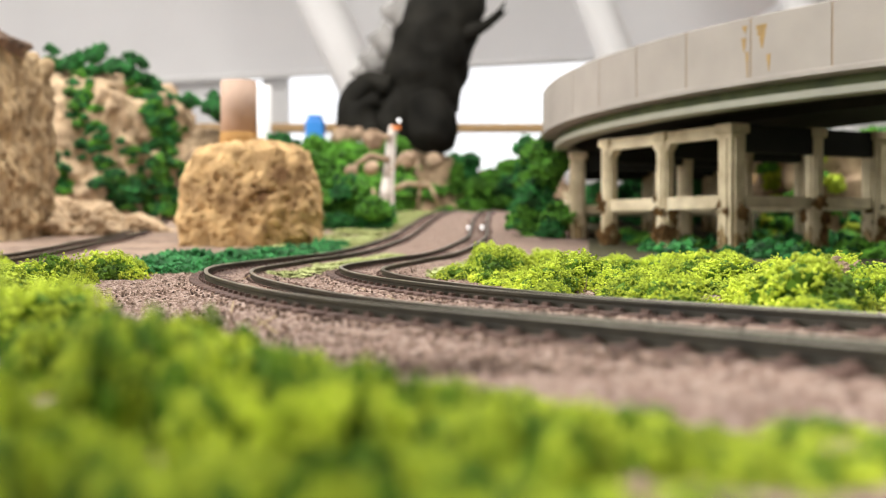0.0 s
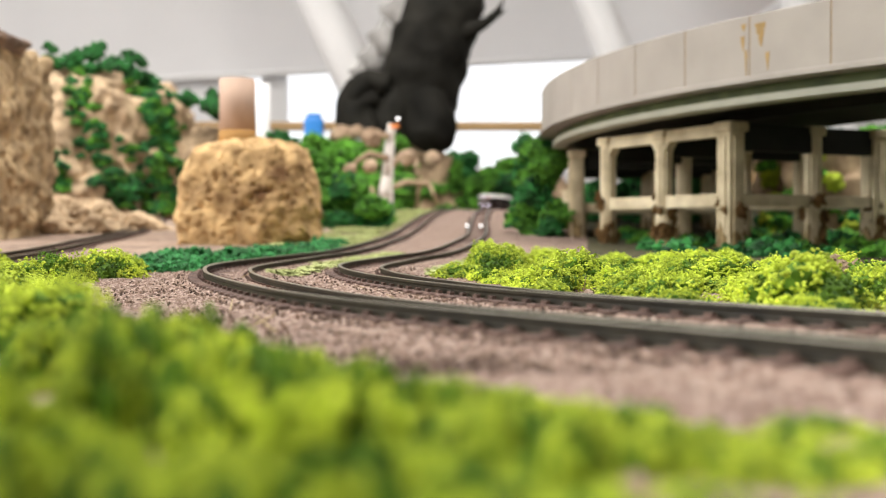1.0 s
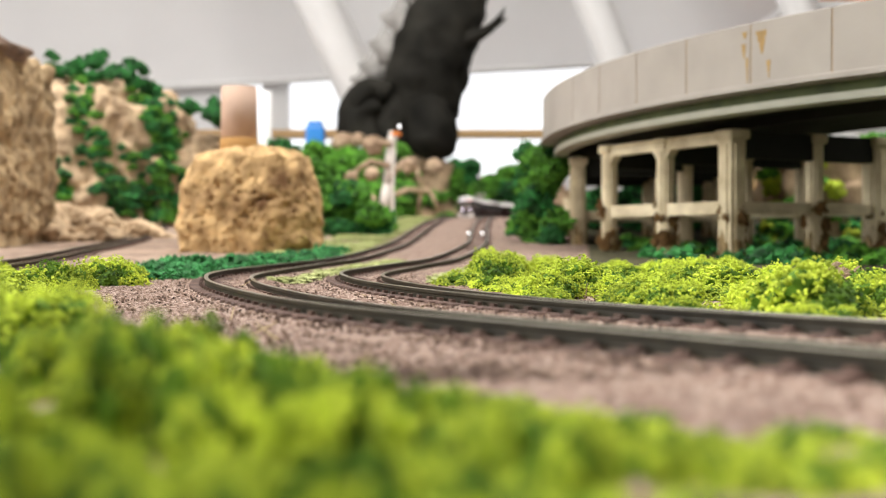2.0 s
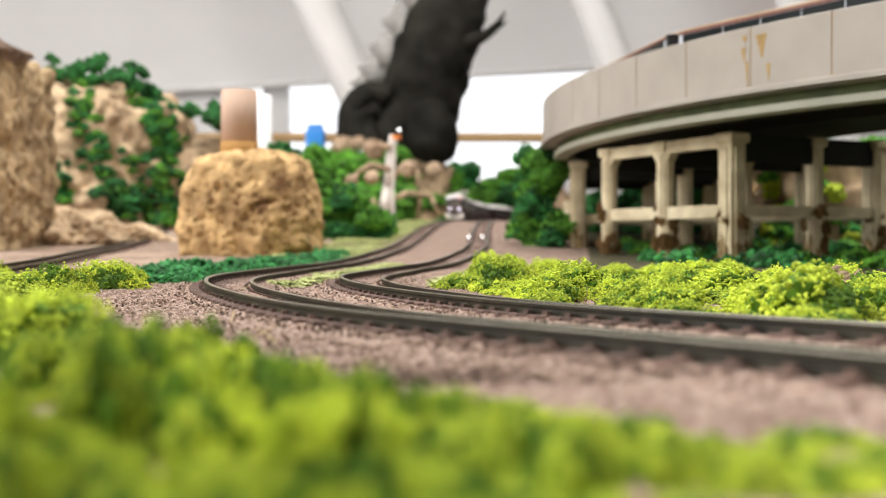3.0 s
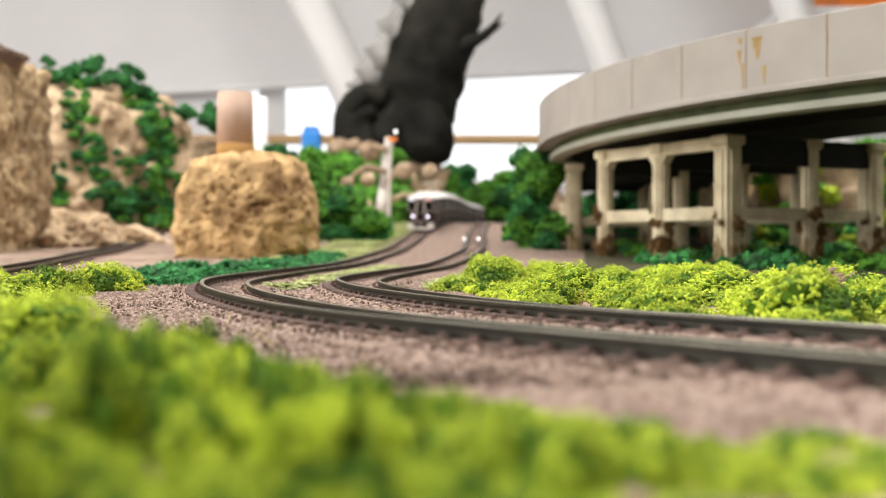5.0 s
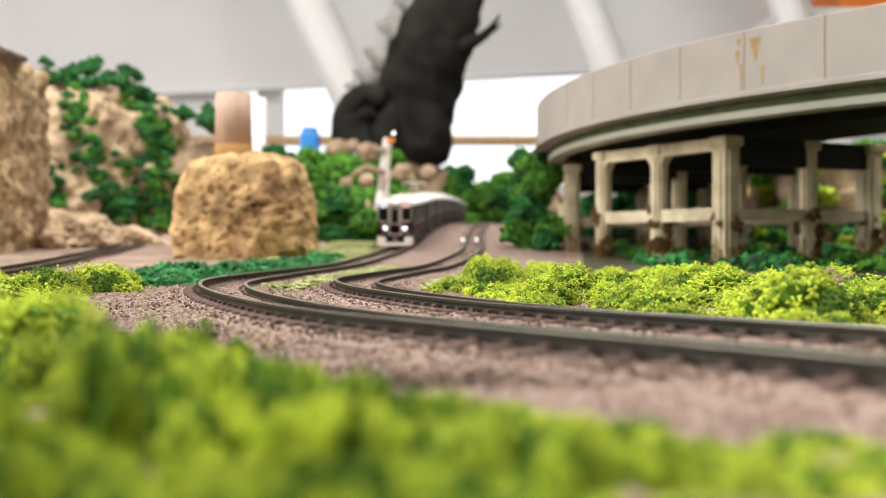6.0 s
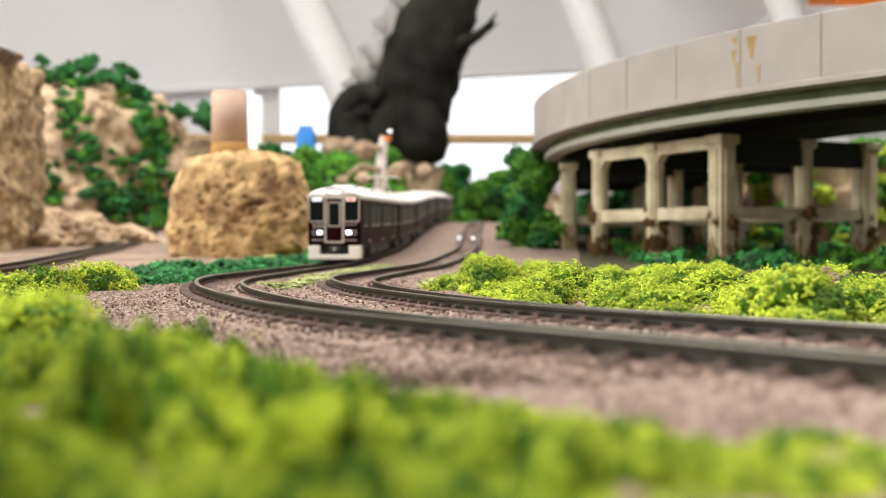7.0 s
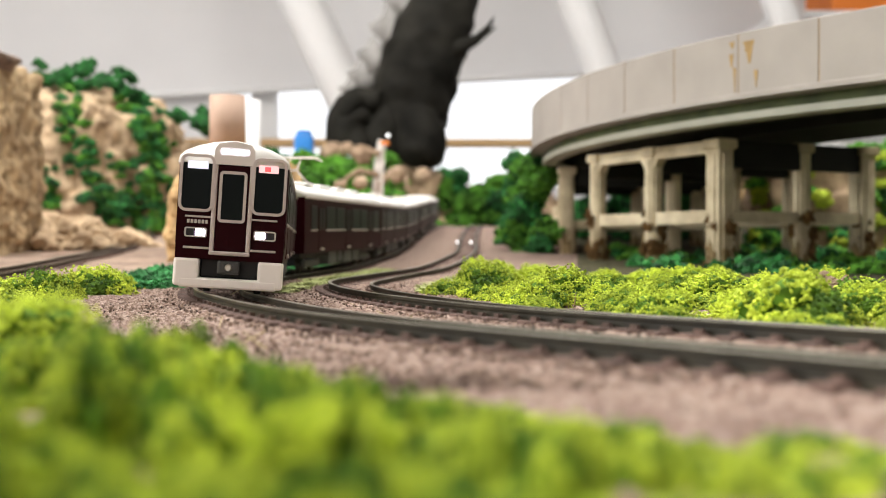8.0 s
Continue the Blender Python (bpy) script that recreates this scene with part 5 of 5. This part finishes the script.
def build_face(car):
    """The cab end, towards +y."""
    y = H2
    face = part("cab_front", prism(mirrored([(9.2, 6.2), (9.3, 12), (9.3, 22.3), (8.4, 23.5), (6.2, 24.5), (3.6, 25.0), (0, 25.2)]), y - 3, y + 0.6), M_MAROON, car, "glossy maroon cab front")
    for s in (-1, 1):
        a0, a1 = sorted((3.2 * s, 9.15 * s))
        wf = part("window_frame", frame_mesh(a0, a1, 14.3, 24.2, y + 0.2, y + 1.25, 0.5, 1.3), M_TAUPE, car, "silvery taupe windscreen frame")
        part("windscreen", plate(a0 + 0.5, a1 - 0.5, 14.8, 23.7, y + 0.3, y + 0.85, 0.1), M_WINDOW, wf, "dark windscreen glass")
        b0, b1 = sorted((3.5 * s, 7.9 * s))
        part("trim_strip", plate(b0, b1, 13.3, 13.65, y + 0.5, y + 0.85, 0.1), M_SILVER, car, "bright metal strip")
        part("trim_strip", plate(b0, b1, 7.9, 8.3, y + 0.5, y + 0.9, 0.1), M_SILVER, car, "bright metal strip")
        lamp = part("headlight", frame_mesh(*sorted((4.0 * s, 7.8 * s)), 9.9, 11.6, y + 0.4, y + 1.2, 0.25, 0.4), M_SILVER, car, "rectangular silver headlight bezel")
        part("lens", plate(*sorted((4.2 * s, 6.0 * s)), 10.1, 11.4, y + 0.4, y + 1.3, 0.3), M_HEADLIGHT, lamp, "glowing white headlight")
        part("tail_lens", plate(*sorted((6.2 * s, 7.5 * s)), 10.15, 11.35, y + 0.4, y + 0.95, 0.1), M_BLACK, lamp, "unlit dark tail light")
        c0, c1 = sorted((5.0 * s, 9.35 * s))
        part("skirt", plate(c0, c1, 1.4, 6.3, y - 4.5, y + 0.9, 0.5), M_SKIRT, car, "ivory plough skirt")
        part("door_post", plate(*sorted((2.7 * s, 3.5 * s)), 7.6, 23.0, y + 0.3, y + 1.1, 0.25), M_TAUPE, car, "taupe pillar beside the cab door")
    part("skirt_bar", plate(-8.4, 8.4, 1.2, 3.0, y - 2.5, y + 0.95, 0.4), M_SKIRT, car, "ivory lower skirt bar")
    door = part("cab_door", plate(-2.7, 2.7, 7.6, 22.6, y + 0.2, y + 0.75, 0.15), M_MAROON, car, "maroon cab door")
    part("window_frame", frame_mesh(-2.35, 2.35, 12.7, 21.6, y + 0.6, y + 1.3, 0.5, 0.7), M_TAUPE, door, "silver door window frame")
    part("glass", plate(-1.9, 1.9, 13.1, 21.2, y + 0.6, y + 0.95, 0.1), M_WINDOW, door, "dark door glass")
    part("sill_plate", plate(-3.5, 3.5, 7.0, 7.7, y + 0.3, y + 1.3, 0.2), M_TAUPE, car, "taupe sill below the cab door")
    bm = prism(mirrored([(3.5, 22.7), (3.4, 25.4), (2.8, 26.3), (0, 26.8)]), y - 4, y + 1.15)
    hood = part("sign_box", bm, M_HOOD, car, "pale lamp housing above the cab door")
    part("lamp", plate(-2.6, 2.6, 24.3, 25.6, y + 0.7, y + 1.35, 0.5), M_TOPLIGHT, hood, "glowing white lamp")
    part("destination_sign", plate(-7.6, -4.2, 21.7, 23.0, y + 0.6, y + 1.05, 0.15), M_PINKSIGN, car, "lit pink destination sign")
    part("sign_mark", plate(-6.3, -5.2, 21.9, 22.8, y + 0.9, y + 1.12, 0.15), M_REDSIGN, car, "lit red mark on the sign")
    part("destination_sign", plate(4.4, 7.9, 21.7, 23.0, y + 0.6, y + 1.05, 0.15), M_WHITESIGN, car, "lit white destination sign")
    for k in range(6):
        part("plate_bar", plate(7.5 - 0.62 * k - 0.45, 7.5 - 0.62 * k, 12.3, 12.95, y + 0.5, y + 0.75, 0.08), M_SILVER, car, "silver bar on the cab front")
    part("buffer_beam", plate(-5.0, 5.0, 3.0, 6.4, y - 6, y - 1.2, 0.3), M_BLACK, car, "black recess below the cab")
    coupler = part("coupler", plate(-1.9, 1.9, 3.7, 6.1, y - 2, y + 0.7, 0.4), M_UNDER, car, "grey coupler")
    part("coupler_face", rod((0, y + 0.6, 4.9), (0, y + 1.1, 4.9), 0.7, 0.5, 12), M_SILVER, coupler)


ROOF = mirrored([(9.55, 22.7), (9.3, 23.8), (8.4, 24.7), (6.2, 25.7), (3.4, 26.5), (0, 26.9)])


def build_coach(front):
    label = "glossy maroon leading train car with lit headlights" if front else "glossy maroon train car with ivory roof and dark windows"
    car = tagged(new("train_car"), label, "train car", group="maroon train")
    part("body", prism(mirrored([(9.2, 6.2), (9.4, 9), (9.4, 22.7)]), -H2, H2 - (0.5 if front else 0)), M_MAROON, car)
    part("roof", prism(ROOF, -H2 - 0.2, H2 + (0.9 if front else 0.2)), M_ROOF, car, "ivory roof", True)
    for y in (-36, -12, 12, 36):
        part("roof_unit", plate(-4.2, 4.2, 26.0, 27.9, y - 7, y + 7, 0.7), M_ROOF, car, "low ivory roof unit")
    build_sides(car)
    build_running_gear(car)
    part("gangway", plate(-3.2, 3.2, 6.4, 21, -H2 - 2.8, -H2, 0.3), M_BLACK, car, "black gangway bellows")
    if front:
        build_face(car)
    return car


lead = build_coach(True)
second = build_coach(False)
train = [lead, second] + [copy_thing(second, pose(0, 0, 0)) for i in range(4)]


def build_pantograph(car, y):
    """A folding current collector raised over the roof."""
    arm = new("pantograph")
    arm.parent = car
    arm["label"] = "pale folding pantograph on the roof"
    part("base_frame", plate(-4.5, 4.5, 26.6, 27.6, y - 5, y + 5, 0.3), M_ROOF, arm)
    bm = bmesh.new()
    for s in (-1, 1):
        rod((3.6 * s, y - 4, 27.4), (2.4 * s, y + 6, 31.2), 0.42, 0.36, 8, bm)
        rod((2.4 * s, y + 6, 31.2), (1.6 * s, y - 2, 35.2), 0.36, 0.3, 8, bm)
    rod((-2.4, y + 6, 31.2), (2.4, y + 6, 31.2), 0.3, 0.3, 8, bm)
    part("arms", bm, M_SILVER, arm)
    bm = box(13, 1.0, 0.6, 0, y - 2.6, 35.5, 0.2)
    box(13, 1.0, 0.6, 0, y - 0.8, 35.5, 0.2, bm=bm)
    for s in (-1, 1):
        rod((6.4 * s, y - 1.7, 35.5), (8.4 * s, y - 1.7, 34.4), 0.4, 0.25, 8, bm)
    part("contact_strip", bm, M_SKIRT, arm)


build_pantograph(second, 38)


def build_upper_coach():
    car = tagged(new("train_car"), "pale grey train car with a tan roof on the viaduct", "train car", group="viaduct train")
    part("body", prism(mirrored([(9.2, 5), (9.4, 8), (9.4, 22.6)]), -H2, H2), M_GREYCAR, car)
    part("cornice", prism(mirrored([(9.75, 22.6), (9.75, 23.5), (9.3, 23.8)]), -H2, H2), M_REDLINE, car, "thin red-brown cornice")
    part("roof", prism(mirrored([(9.3, 23.8), (7.8, 25.0), (3.5, 26.2), (0, 26.6)]), -H2, H2), M_BROWNCAR, car, "tan roof", True)
    for s in (-1, 1):
        x = 9.4 * s
        for y0, y1 in ((-60, -38.2), (-37.8, -19.2), (-18.8, -0.2), (0.2, 18.8), (19.2, 37.8), (38.2, 60)):
            part("window", side_plate(x + 0.12 * s, y0, y1, 14.0, 22.5, 0.4), M_WINDOW, car, "dark side window")
    build_running_gear(car)
    part("gangway", plate(-3.2, 3.2, 6.4, 21, -H2 - 2.8, -H2, 0.3), M_BLACK, car, "black gangway bellows")
    # black end walls, the front one thickened to paint the coach gap dark
    part("end_wall", plate(-9.2, 9.2, 6.4, 23.4, -H2 - 0.4, -H2 - 0.02, 0.1), M_BLACK, car, "black end wall darkening the gap between cars")
    part("end_wall", plate(-9.3, 9.3, 6.4, 24.6, H2 + 0.02, H2 + 2.6, 0.1), M_BLACK, car, "black end wall darkening the gap between cars")
    return car


upper = build_upper_coach()
upper_train = [upper] + [copy_thing(upper, pose(0, 0, 0)) for i in range(5)]

# ---- motion of the trains ----
MAIN_S = np.arange(len(MAIN)) * 2.0
FRONT_AT_END = float(MAIN_S[int(np.argmin(np.abs(MAIN[:, 1] - 194) + (MAIN[:, 0] > 100) * 1e4))])
SPEED, PITCH = 200.0, 130.0


def on_main(s):
    x, y = np.interp(s, MAIN_S, MAIN[:, 0]), np.interp(s, MAIN_S, MAIN[:, 1])
    return np.array((x, y, rail_z(y)))


def seat(a, b, lean):
    """The pose of a coach whose bogies stand at a (front) and b (rear)."""
    f = Vector(a - b).normalized()
    r = f.cross(Vector((0, 0, 1))).normalized()
    u = r.cross(f)
    m = Matrix((r, f, u)).transposed().to_4x4()
    return Matrix.Translation(Vector((a + b) / 2) * MM) @ m @ Matrix.Rotation(lean, 4, "Y")


UP_R, UP_Z = VR - 30.0, 68.9
REAR_AT = 209.8


def on_viaduct(s):
    """s millimetres beyond the place that the last coach leaves at 4.2 seconds."""
    bend = UP_R * math.pi / 180
    back, ahead = (REAR_AT - BEND[0]) * bend, (BEND[1] - REAR_AT) * bend
    over = s - ahead if s > ahead else (s + back if s < -back else 0.0)
    a = REAR_AT + (s - over) / bend + over / (VR * math.pi / 180)
    p = arc(UP_R, a, UP_Z) / MM
    return np.array(p)


def upper_way(t):
    """How far the upper train has gone past its mark; it runs more slowly in the far bends."""
    return float(np.interp(t, [0, 1.8, 2.2, 4.2, 4.7, 8.0], [-1560, -1110, -950, 0, 235, 1240]))


def motions():
    times = [i * 0.25 for i in range(33)]
    for k, car in enumerate(train):
        rows = []
        for t in times:
            mid = FRONT_AT_END - SPEED * (8.0 - t) - LEN / 2 - k * PITCH
            a, b = on_main(mid + 52), on_main(mid - 52)
            rows.append((t, seat(a, b, -cant((a[1] + b[1]) / 2))))
        walk(car, rows)
    for k, car in enumerate(upper_train):
        rows = []
        for t in times:
            mid = upper_way(t) + PITCH * (len(upper_train) - 1 - k) + LEN / 2
            rows.append((t, seat(on_viaduct(mid + 42), on_viaduct(mid - 42), 0)))
        walk(car, rows)


motions()
